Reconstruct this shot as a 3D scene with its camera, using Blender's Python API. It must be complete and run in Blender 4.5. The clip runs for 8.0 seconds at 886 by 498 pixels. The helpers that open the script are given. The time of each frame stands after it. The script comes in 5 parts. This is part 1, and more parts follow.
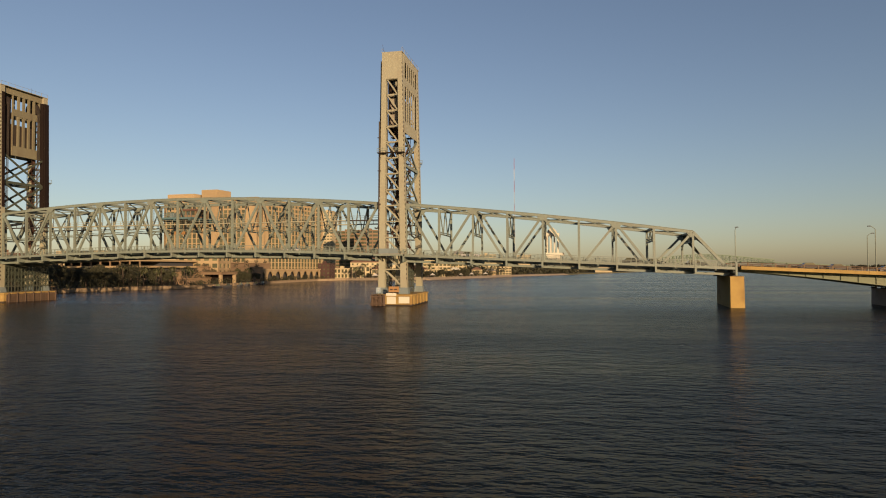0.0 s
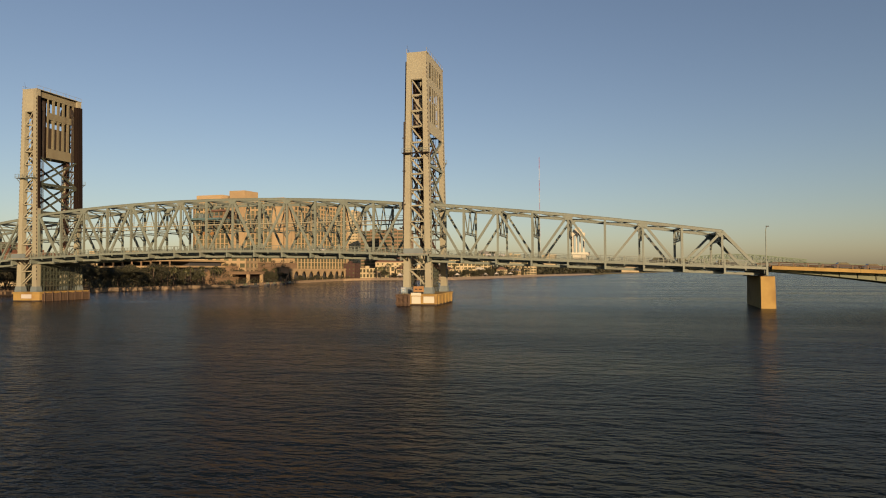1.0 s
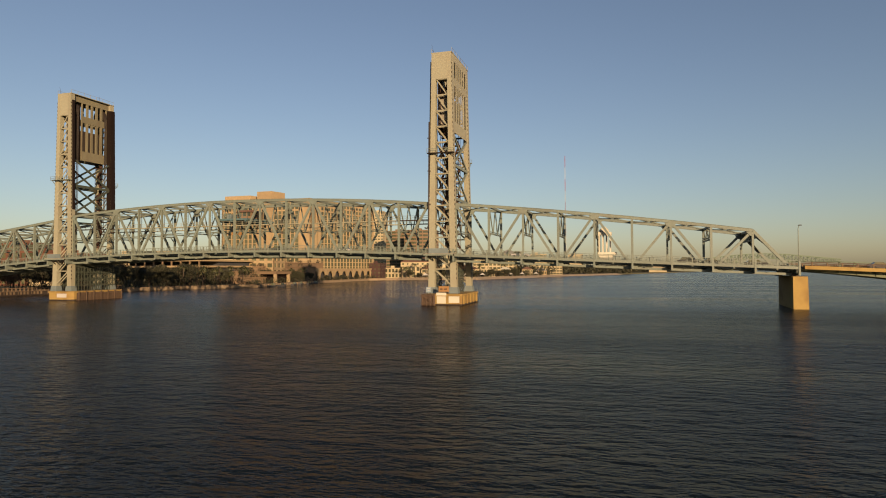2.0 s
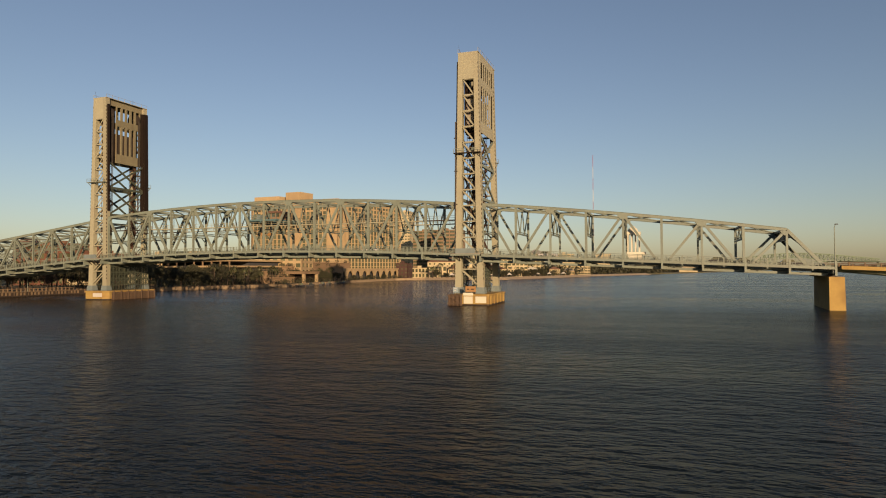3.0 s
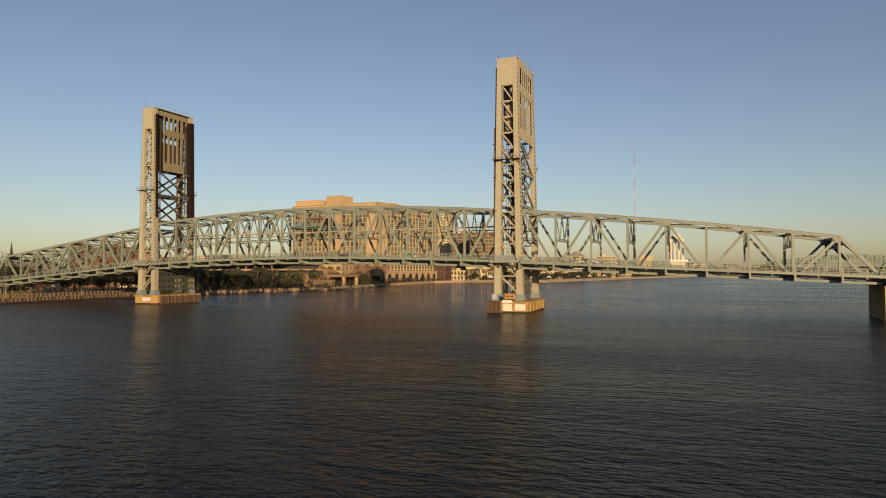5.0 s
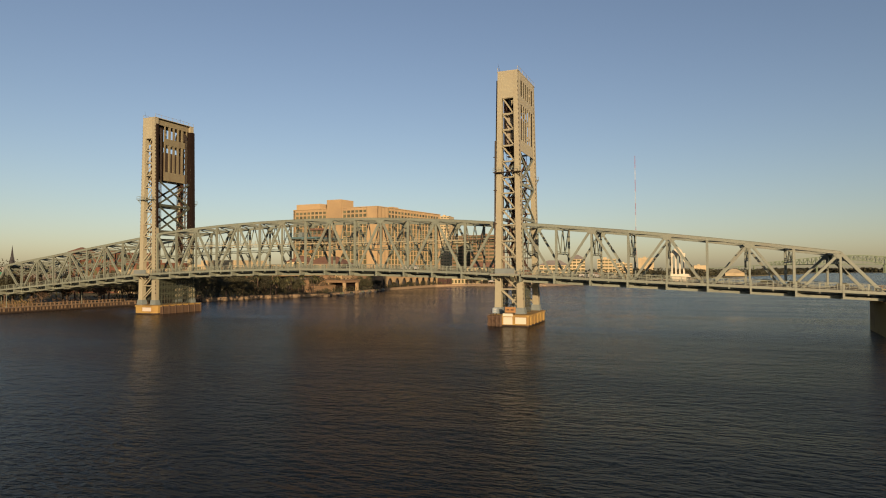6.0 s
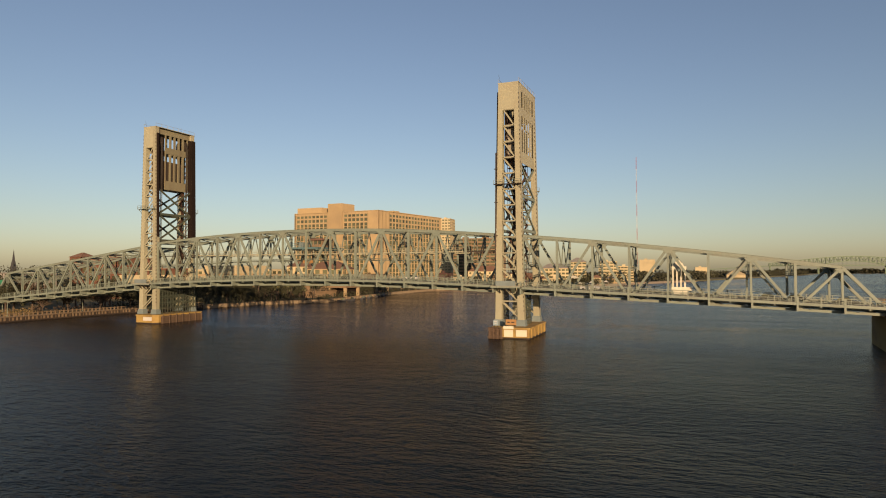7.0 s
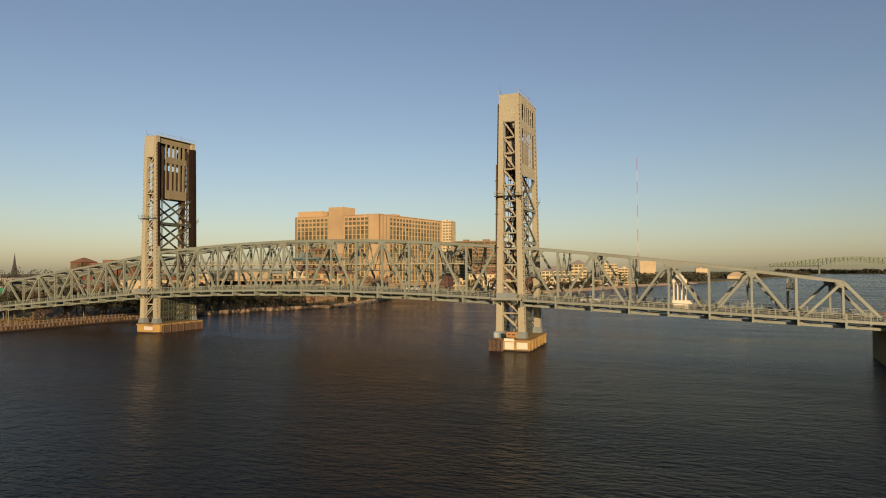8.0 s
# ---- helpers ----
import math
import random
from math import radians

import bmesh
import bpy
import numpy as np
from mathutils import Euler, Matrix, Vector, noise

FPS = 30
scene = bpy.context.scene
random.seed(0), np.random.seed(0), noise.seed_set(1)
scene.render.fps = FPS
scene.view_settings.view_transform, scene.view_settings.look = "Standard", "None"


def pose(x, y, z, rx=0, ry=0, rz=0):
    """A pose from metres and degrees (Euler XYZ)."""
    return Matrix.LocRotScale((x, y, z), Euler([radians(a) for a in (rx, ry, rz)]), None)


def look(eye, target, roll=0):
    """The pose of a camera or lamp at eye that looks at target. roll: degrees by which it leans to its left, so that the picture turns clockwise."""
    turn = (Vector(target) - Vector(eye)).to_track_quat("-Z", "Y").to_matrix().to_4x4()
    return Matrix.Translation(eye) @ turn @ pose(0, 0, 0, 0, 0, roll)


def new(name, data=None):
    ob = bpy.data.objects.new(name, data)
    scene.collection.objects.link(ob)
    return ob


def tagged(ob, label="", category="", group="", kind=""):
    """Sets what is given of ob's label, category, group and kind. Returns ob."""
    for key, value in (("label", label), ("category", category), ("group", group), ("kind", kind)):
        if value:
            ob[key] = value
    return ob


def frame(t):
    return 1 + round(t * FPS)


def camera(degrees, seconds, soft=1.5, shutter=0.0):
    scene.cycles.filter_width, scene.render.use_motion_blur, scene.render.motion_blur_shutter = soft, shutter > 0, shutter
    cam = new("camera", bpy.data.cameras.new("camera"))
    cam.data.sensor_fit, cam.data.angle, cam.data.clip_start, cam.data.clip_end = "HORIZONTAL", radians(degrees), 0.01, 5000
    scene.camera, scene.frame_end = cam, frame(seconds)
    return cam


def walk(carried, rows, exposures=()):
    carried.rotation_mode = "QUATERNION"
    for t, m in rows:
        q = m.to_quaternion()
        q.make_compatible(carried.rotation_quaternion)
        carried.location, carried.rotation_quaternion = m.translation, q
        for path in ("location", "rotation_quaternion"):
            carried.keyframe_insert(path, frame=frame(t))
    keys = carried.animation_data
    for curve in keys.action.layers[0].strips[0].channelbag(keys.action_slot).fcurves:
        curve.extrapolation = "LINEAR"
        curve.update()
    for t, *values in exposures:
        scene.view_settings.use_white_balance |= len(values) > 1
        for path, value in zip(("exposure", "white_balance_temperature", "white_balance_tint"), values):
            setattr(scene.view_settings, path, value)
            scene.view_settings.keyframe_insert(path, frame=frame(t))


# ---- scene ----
cam = camera(70.57, 8.0, soft=1.05)
# seconds, x, y, z, yaw, pitch, roll of the drone
PATH = [
    (0.0, 43.50, -143.95, 8.29, 12.14, 1.89, 0.30),
    (0.5, 43.50, -143.95, 8.28, 13.20, 1.89, 0.30),
    (1.0, 43.50, -143.95, 8.28, 14.40, 1.89, 0.29),
    (1.5, 43.50, -143.95, 8.28, 15.51, 1.89, 0.29),
    (3.0, 43.48, -143.94, 8.36, 19.14, 1.88, 0.29),
    (3.5, 43.46, -143.94, 8.37, 20.31, 1.89, 0.29),
    (4.0, 43.44, -143.94, 8.43, 21.69, 1.89, 0.28),
    (4.5, 43.43, -143.96, 8.66, 22.57, 1.97, 0.22),
    (4.7, 43.43, -143.96, 9.02, 22.64, 1.98, 0.20),
    (5.2, 43.43, -143.95, 10.42, 22.69, 1.96, 0.18),
    (6.0, 43.45, -143.92, 12.92, 22.73, 1.96, 0.17),
    (6.5, 43.49, -143.84, 14.28, 22.78, 1.97, 0.17),
    (7.0, 43.55, -143.76, 15.75, 22.84, 1.97, 0.16),
    (7.5, 43.59, -143.76, 17.24, 22.88, 1.97, 0.16),
    (8.0, 43.60, -143.86, 18.68, 22.90, 1.94, 0.17),
]
walk(cam, [(t, pose(x, y, z, 90 + pitch, roll, yaw)) for t, x, y, z, yaw, pitch, roll in PATH],
     exposures=[(0.0, 0.70, 7000, 20), (4.0, 0.70, 7000, 20), (4.6, 0.78, 7000, 20), (8.0, 0.78, 7000, 20)])

# ---- light: a low warm sun behind the camera, clear sky ----
SUN_AZ, SUN_EL = 144.0, 10.5          # degrees clockwise from +y
sun_dir = Vector((math.sin(radians(SUN_AZ)) * math.cos(radians(SUN_EL)),
                  math.cos(radians(SUN_AZ)) * math.cos(radians(SUN_EL)), math.sin(radians(SUN_EL))))
world = bpy.data.worlds.new("sky")
scene.world = world
world.use_nodes = True
wn = world.node_tree.nodes
sky = wn.new("ShaderNodeTexSky")
sky.sky_type = "NISHITA"
sky.sun_disc = False
sky.sun_elevation = radians(SUN_EL)
sky.sun_rotation = radians(SUN_AZ)
sky.air_density, sky.dust_density, sky.ozone_density = 1.0, 0.8, 2.25
wn["Background"].inputs[1].default_value = 0.07
haze = wn.new("ShaderNodeHueSaturation")
haze.inputs["Saturation"].default_value = 0.94
world.node_tree.links.new(sky.outputs[0], haze.inputs["Color"])
world.node_tree.links.new(haze.outputs[0], wn["Background"].inputs[0])
sun = new("sun", bpy.data.lights.new("sun", "SUN"))
sun.data.energy, sun.data.angle, sun.data.color = 5.0, radians(0.5), (1.0, 0.735, 0.44)
sun.matrix_world = look(sun_dir * 500, (0, 0, 0))

# ---- materials ----
def material(name, dark, light, scale=1.0, rough=0.6, metal=0.0, bump=0.0, stain=None, stain_amount=0.35,
             stretch=(1, 1, 1), spec=0.4, vary=0.08):
    """Paint, stone or timber: two tones of grain, larger stains, relief, and a little change from piece to piece."""
    m = bpy.data.materials.new(name)
    m.use_nodes = True
    nt = m.node_tree
    n, l = nt.nodes, nt.links
    b = n["Principled BSDF"]
    co = n.new("ShaderNodeTexCoord")
    mp = n.new("ShaderNodeMapping")
    mp.inputs["Scale"].default_value = stretch
    l.new(co.outputs["Object"], mp.inputs[0])
    fine, broad = n.new("ShaderNodeTexNoise"), n.new("ShaderNodeTexNoise")
    fine.inputs["Scale"].default_value, fine.inputs["Detail"].default_value = scale * 4, 5
    broad.inputs["Scale"].default_value, broad.inputs["Detail"].default_value = scale * 0.5, 4
    for q in (fine, broad):
        l.new(mp.outputs[0], q.inputs["Vector"])
    mix = n.new("ShaderNodeMix")
    mix.data_type = "RGBA"
    mix.inputs[6].default_value, mix.inputs[7].default_value = (*dark, 1), (*light, 1)
    l.new(fine.outputs[0], mix.inputs[0])
    ramp = n.new("ShaderNodeMapRange")
    ramp.inputs[1].default_value, ramp.inputs[2].default_value = 0.48, 0.72
    ramp.inputs[4].default_value = stain_amount
    l.new(broad.outputs[0], ramp.inputs[0])
    st = n.new("ShaderNodeMix")
    st.data_type = "RGBA"
    st.inputs[7].default_value = (*(stain or [c * 0.55 for c in dark]), 1)
    l.new(ramp.outputs[0], st.inputs[0])
    l.new(mix.outputs[2], st.inputs[6])
    info = n.new("ShaderNodeObjectInfo")
    vr = n.new("ShaderNodeMapRange")
    vr.inputs[3].default_value, vr.inputs[4].default_value = 1 - vary, 1 + vary
    l.new(info.outputs["Random"], vr.inputs[0])
    hs = n.new("ShaderNodeHueSaturation")
    l.new(vr.outputs[0], hs.inputs["Value"])
    l.new(st.outputs[2], hs.inputs["Color"])
    l.new(hs.outputs[0], b.inputs["Base Color"])
    b.inputs["Roughness"].default_value, b.inputs["Metallic"].default_value = rough, metal
    b.inputs["Specular IOR Level"].default_value = spec
    if bump:
        bp = n.new("ShaderNodeBump")
        bp.inputs["Strength"].default_value, bp.inputs["Distance"].default_value = bump, 0.05
        l.new(fine.outputs[0], bp.inputs["Height"])
        l.new(bp.outputs[0], b.inputs["Normal"])
    return m


def glass_material(name, tint, rough=0.08):
    """Window panes of far buildings: dark rooms behind reflecting glass."""
    m = material(name, [c * 0.6 for c in tint], tint, 0.3, rough, 0.0, spec=0.8, vary=0.5)
    return m


def water_material():
    """River water: dark body under a dielectric surface; wavelets as relief, finer ripples as roughness."""
    m = bpy.data.materials.new("river_water")
    m.use_nodes = True
    nt = m.node_tree
    n, l = nt.nodes, nt.links
    b = n["Principled BSDF"]
    b.inputs["Base Color"].default_value = (0.005, 0.0085, 0.012, 1)
    b.inputs["IOR"].default_value = 1.33
    b.inputs["Specular IOR Level"].default_value = 0.1
    co = n.new("ShaderNodeTexCoord")
    sep = n.new("ShaderNodeSeparateXYZ")
    l.new(co.outputs["Object"], sep.inputs[0])

    def noise(turn, sx, sy, scale, detail):
        mp = n.new("ShaderNodeMapping")
        mp.inputs["Rotation"].default_value = (0, 0, radians(-turn))
        mp.inputs["Scale"].default_value = (sx, sy, 1)
        l.new(co.outputs["Object"], mp.inputs[0])
        q = n.new("ShaderNodeTexNoise")
        q.inputs["Scale"].default_value, q.inputs["Detail"].default_value = scale, detail
        l.new(mp.outputs[0], q.inputs["Vector"])
        return q.outputs[0]

    def ramp(value, a, b_, lo, hi):
        q = n.new("ShaderNodeMapRange")
        for k, v in zip((1, 2, 3, 4), (a, b_, lo, hi)):
            q.inputs[k].default_value = v
        l.new(value, q.inputs[0])
        return q.outputs[0]

    def math_(op, p, q):
        k = n.new("ShaderNodeMath")
        k.operation = op
        for i, v in enumerate((p, q)):
            if isinstance(v, (int, float)):
                k.inputs[i].default_value = v
            else:
                l.new(v, k.inputs[i])
        return k.outputs[0]

    # calm in the lee beyond the bridge, ruffled on the open reach; wind lanes make the edge uneven
    lanes = noise(20, 0.008, 0.05, 1.0, 8)
    edge = math_("ADD", sep.outputs[1], math_("MULTIPLY", lanes, 170.0))
    across = math_("ADD", sep.outputs[0], math_("MULTIPLY", sep.outputs[1], 0.257))
    open_ = math_("ADD", math_("MULTIPLY", across, -1.2), math_("ADD", math_("MULTIPLY", lanes, 120.0), -30.0))
    calm = math_("MULTIPLY", ramp(edge, 50.0, 115.0, 1.0, 0.58), ramp(open_, -38.0, 90.0, 1.0, CALM))
    rough = math_("ADD", math_("MULTIPLY", calm, ROUGH), ramp(lanes, 0.35, 0.65, -0.07, 0.07))
    l.new(rough, b.inputs["Roughness"])
    last = None
    for turn, sx, sy, scale, slope in WAVES:
        bp = n.new("ShaderNodeBump")
        bp.inputs["Strength"].default_value = 1.0
        l.new(math_("MULTIPLY", calm, slope / scale), bp.inputs["Distance"])
        l.new(noise(turn, sx, sy, scale, 3), bp.inputs["Height"])
        if last:
            l.new(last.outputs[0], bp.inputs["Normal"])
        last = bp
    l.new(last.outputs[0], b.inputs["Normal"])
    return m


# heading, stretch along and across, waves a metre, steepness
WAVES = ((18, 0.5, 1.0, 0.5, 0.34), (12, 0.5, 1.0, 1.4, 0.85), (26, 0.45, 1.0, 3.4, 0.8), (14, 0.25, 1.0, 0.14, 0.08))
CALM, ROUGH = 0.68, 0.27


STEEL = material("silver_green_steel_paint", (0.104, 0.128, 0.106), (0.143, 0.17, 0.143), 0.7, 0.55, 0.0, 0.1, (0.129, 0.121, 0.0921), 0.35)
STEEL_DARK = material("weathered_brown_steel", (0.0176, 0.0131, 0.00955), (0.0302, 0.0221, 0.0161), 0.6, 0.7, 0.0, 0.1)
PANEL = material("cream_steel_plate", (0.197, 0.194, 0.138), (0.242, 0.238, 0.172), 0.5, 0.6, 0.0, 0.05, (0.181, 0.146, 0.101), 0.3)
TEAL = material("teal_paint", (0.0403, 0.0858, 0.0955), (0.0654, 0.115, 0.126), 0.8, 0.6)
CONCRETE = material("weathered_concrete", (0.181, 0.166, 0.136), (0.241, 0.221, 0.181), 0.6, 0.85, 0.0, 0.3, (0.101, 0.0858, 0.0604), 0.5)
PIER = material("yellowed_pier_concrete", (0.215, 0.145, 0.042), (0.28, 0.193, 0.06), 0.5, 0.85, 0.0, 0.3, (0.104, 0.0518, 0.0185), 0.6)
ASPHALT = material("asphalt", (0.0283, 0.0283, 0.0283), (0.044, 0.0428, 0.0409), 1.5, 0.9, 0.0, 0.2)
TIMBER = material("dark_fender_timber", (0.0444, 0.0281, 0.0178), (0.0888, 0.0577, 0.037), 1.0, 0.85, 0.0, 0.4, stretch=(1, 1, 0.2))
RUST = material("dark_rust", (0.00666, 0.00407, 0.00333), (0.0126, 0.00777, 0.00592), 0.6, 0.85, 0.0, 0.1, spec=0.15)
# green lattice paint with rust stains, its base darkened to hold the shade
LATTICE_SHADED = material("shaded_green_lattice_paint", (0.0259, 0.034, 0.0237), (0.0444, 0.0555, 0.04), 0.6, 0.7, 0.0, 0.1, (0.0444, 0.0296, 0.0185), 0.4)
# cream plate with rust stains; base colour lowered for the weaker light it gets
PANEL_WORN_SHADED = material("rusty_shaded_cream_plate", (0.112, 0.104, 0.066), (0.15, 0.14, 0.09), 0.5, 0.7, 0.0, 0.05, (0.0666, 0.037, 0.0222), 0.6, stretch=(1, 1, 0.3))
RUST_RED = material("red_brown_rusted_steel", (0.0407, 0.0229, 0.0163), (0.0666, 0.0385, 0.0274), 0.6, 0.85, 0.0, 0.1, spec=0.2)
WATER = water_material()
WHITE = material("white_paint", (0.352, 0.342, 0.312), (0.403, 0.392, 0.363), 0.8, 0.6)
HOTEL = material("tan_precast", (0.241, 0.178, 0.096), (0.292, 0.22, 0.123), 0.15, 0.8, 0.0, 0.1, (0.171, 0.126, 0.0807), 0.4)
GLASS = glass_material("dark_window_glass", (0.085, 0.09, 0.052))
CREAM = material("cream_stucco", (0.29, 0.243, 0.148), (0.35, 0.297, 0.185), 0.2, 0.85, 0.0, 0.1)
BRICK = material("red_brick", (0.0858, 0.0377, 0.0226), (0.126, 0.0579, 0.0352), 0.5, 0.85, 0.0, 0.2)
DARK_BRICK = material("dark_plum_brick", (0.0352, 0.0176, 0.0151), (0.0554, 0.0277, 0.0226), 0.5, 0.85, 0.0, 0.2)
TILE = material("terracotta_roof", (0.111, 0.0607, 0.0385), (0.148, 0.0851, 0.0555), 0.6, 0.8, 0.0, 0.2)
GREY = material("grey_stucco", (0.151, 0.141, 0.131), (0.201, 0.191, 0.176), 0.3, 0.85)
LEAF = material("oak_leaves", (0.0138, 0.0164, 0.00692), (0.0314, 0.0314, 0.0132), 2.0, 0.7, vary=0.25)
LEAF_DRY = material("bare_twigs", (0.037, 0.0237, 0.0148), (0.0666, 0.0444, 0.0266), 2.0, 0.8, vary=0.2)
PALM = material("palm_fronds", (0.0314, 0.0377, 0.0126), (0.0629, 0.0629, 0.0252), 2.0, 0.6, vary=0.2)
BARK = material("bark", (0.0403, 0.0277, 0.0201), (0.0755, 0.0554, 0.0403), 2.0, 0.9, 0.0, 0.5, stretch=(1, 1, 0.3))
GRASS = material("bank_grass", (0.0377, 0.0409, 0.0158), (0.0821, 0.0755, 0.0314), 0.5, 0.95, 0.0, 0.3, (0.107, 0.0821, 0.0503), 0.5)
CAR_DARK = material("dark_car_paint", (0.0126, 0.0126, 0.0138), (0.0189, 0.0189, 0.0201), 1, 0.25, spec=0.6, vary=0.5)
CAR_WHITE = material("white_car_paint", (0.302, 0.302, 0.302), (0.352, 0.352, 0.352), 1, 0.3, spec=0.6)
RUBBER = material("tyre_rubber", (0.0094, 0.0094, 0.0094), (0.0189, 0.0189, 0.0189), 3, 0.8)
RED = material("red_paint", (0.226, 0.0302, 0.0201), (0.277, 0.0453, 0.0302), 1, 0.6)
BROWN = material("brown_stucco", (0.131, 0.0858, 0.0503), (0.181, 0.126, 0.0755), 0.3, 0.85)
FAR_GREEN = material("far_bridge_paint", (0.08, 0.118, 0.075), (0.105, 0.15, 0.1), 0.1, 0.7)
SLATE_BLUE = material("faded_blue_grey_paint", (0.0955, 0.126, 0.131), (0.131, 0.161, 0.161), 0.8, 0.7)
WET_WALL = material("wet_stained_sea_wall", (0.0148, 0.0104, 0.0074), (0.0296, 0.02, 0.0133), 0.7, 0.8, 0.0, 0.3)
CREAM_PAINT = material("cream_white_paint", (0.37, 0.36, 0.29), (0.43, 0.42, 0.34), 0.8, 0.6)
BLUE_SIGN = material("pale_blue_sign_sheet", (0.148, 0.2, 0.229), (0.185, 0.237, 0.266), 1, 0.5)
GREEN_SIGN = material("green_sign_sheet", (0.0101, 0.111, 0.0604), (0.0151, 0.141, 0.0755), 1, 0.5)
ORANGE = material("orange_board", (0.212, 0.111, 0.0403), (0.252, 0.141, 0.0554), 1, 0.6)
GIRDER = material("green_girder_paint", (0.0629, 0.0777, 0.0407), (0.0925, 0.111, 0.0592), 0.6, 0.6, 0.0, 0.1, (0.0903, 0.0654, 0.0352), 0.4)
SAND = material("sandy_wall_stone", (0.0925, 0.0651, 0.0392), (0.137, 0.0977, 0.0614), 0.5, 0.9, 0.0, 0.3, (0.101, 0.0704, 0.0453), 0.5)
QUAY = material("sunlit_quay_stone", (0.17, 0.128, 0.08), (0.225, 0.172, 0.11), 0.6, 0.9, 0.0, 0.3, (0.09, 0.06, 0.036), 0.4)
BEACH = material("pale_beach_sand", (0.26, 0.2, 0.13), (0.33, 0.26, 0.17), 0.4, 0.95, 0.0, 0.2)
DRY_GRASS = material("golden_dry_grass", (0.11, 0.075, 0.026), (0.185, 0.13, 0.05), 2.0, 0.9, vary=0.2)
SLATE = material("dark_slate", (0.0252, 0.0277, 0.0302), (0.0453, 0.0453, 0.0503), 0.6, 0.8)


# ---- mesh helpers ----
class Mesh:
    """Collects boxes, beams and tubes in world metres; becomes one mesh object."""

    def __init__(self):
        self.v, self.f = [], []

    def solid(self, pts, faces):
        k = len(self.v)
        self.v += [tuple(p) for p in pts]
        self.f += [tuple(k + i for i in f) for f in faces]

    def hexa(self, a, b):
        """A prism between two quads a and b, wound alike."""
        self.solid(list(a) + list(b), [(3, 2, 1, 0), (4, 5, 6, 7), (0, 1, 5, 4), (1, 2, 6, 5), (2, 3, 7, 6), (3, 0, 4, 7)])

    def box(self, x0, x1, y0, y1, z0, z1):
        self.hexa([(x0, y0, z0), (x1, y0, z0), (x1, y1, z0), (x0, y1, z0)], [(x0, y0, z1), (x1, y0, z1), (x1, y1, z1), (x0, y1, z1)])

    def turned(self, c, sx, sy, sz, yaw=0.0):
        """A box on its base centre c, turned about z (degrees)."""
        a, b = math.cos(radians(yaw)), math.sin(radians(yaw))
        q = [(c[0] + a * x * sx / 2 - b * y * sy / 2, c[1] + b * x * sx / 2 + a * y * sy / 2) for x, y in ((-1, -1), (1, -1), (1, 1), (-1, 1))]
        self.hexa([(*p, c[2]) for p in q], [(*p, c[2] + sz) for p in q])

    def prism(self, poly, z0, z1, top=1.0):
        """An upright prism on a polygon (anticlockwise), its top scaled about the middle."""
        n = len(poly)
        mx, my = sum(p[0] for p in poly) / n, sum(p[1] for p in poly) / n
        up = [(mx + (x - mx) * top, my + (y - my) * top, z1) for x, y in poly]
        self.solid([(x, y, z0) for x, y in poly] + up,
                   [tuple(range(n - 1, -1, -1)), tuple(range(n, 2 * n))] + [(i, (i + 1) % n, n + (i + 1) % n, n + i) for i in range(n)])

    def beam(self, p, q, w, d, side=(0, 1, 0)):
        """A bar from p to q, w wide across and d deep along side."""
        p, q = Vector(p), Vector(q)
        ax = (q - p).normalized()
        s = Vector(side) - ax * ax.dot(Vector(side))
        s = (s if s.length > 1e-4 else ax.orthogonal()).normalized() * d / 2
        u = ax.cross(s).normalized() * w / 2
        self.hexa([p - u - s, p + u - s, p + u + s, p - u + s], [q - u - s, q + u - s, q + u + s, q - u + s])

    def girder(self, p, q, w, d, side=(0, 1, 0), t=0.09):
        """A built-up member: two plates w wide, d apart, with a web between them."""
        s = Vector(side).normalized()
        o = s * (d - t) / 2
        self.beam(Vector(p) + o, Vector(q) + o, w, t, side)
        self.beam(Vector(p) - o, Vector(q) - o, w, t, side)
        self.beam(p, q, w * 0.35, d - 2 * t, side)

    def loft(self, rings):
        """A closed solid through rings of equal length."""
        n = len(rings[0])
        k = len(rings)
        self.solid([p for r in rings for p in r], [tuple(range(n - 1, -1, -1)), tuple(range((k - 1) * n, k * n))]
                   + [(j * n + i, j * n + (i + 1) % n, (j + 1) * n + (i + 1) % n, (j + 1) * n + i) for j in range(k - 1) for i in range(n)])

    def tube(self, p, q, r, r2=None, n=8):
        p, q = Vector(p), Vector(q)
        ax = (q - p).normalized()
        s = ax.orthogonal().normalized()
        u = ax.cross(s)
        r2 = r if r2 is None else r2
        ring = [s * math.cos(2 * math.pi * i / n) + u * math.sin(2 * math.pi * i / n) for i in range(n)]
        self.solid([p + v * r for v in ring] + [q + v * r2 for v in ring],
                   [tuple(range(n - 1, -1, -1)), tuple(range(n, 2 * n))] + [(i, (i + 1) % n, n + (i + 1) % n, n + i) for i in range(n)])

    def data(self, name, origin=(0, 0, 0)):
        me = bpy.data.meshes.new(name)
        o = origin
        me.from_pydata([(x - o[0], y - o[1], z - o[2]) for x, y, z in self.v], [], self.f)
        me.update()
        return me


def thing(name, at, label, category, group="", kind=""):
    ob = new(name)
    ob.empty_display_size = 0.5
    ob.location = at
    return tagged(ob, label, category, group, kind)


def root_of(ob):
    while ob.parent:
        ob = ob.parent
    return ob


def part(name, mesh, mat, parent, label=""):
    """One mesh object, given in world metres, under a thing or under a part of it."""
    me = mesh if isinstance(mesh, bpy.types.Mesh) else mesh.data(name, root_of(parent).location if root_of(parent).type == "EMPTY" else (0, 0, 0))
    if not me.materials:
        me.materials.append(mat)
    ob = new(name, me)
    ob.parent = parent
    return tagged(ob, label)


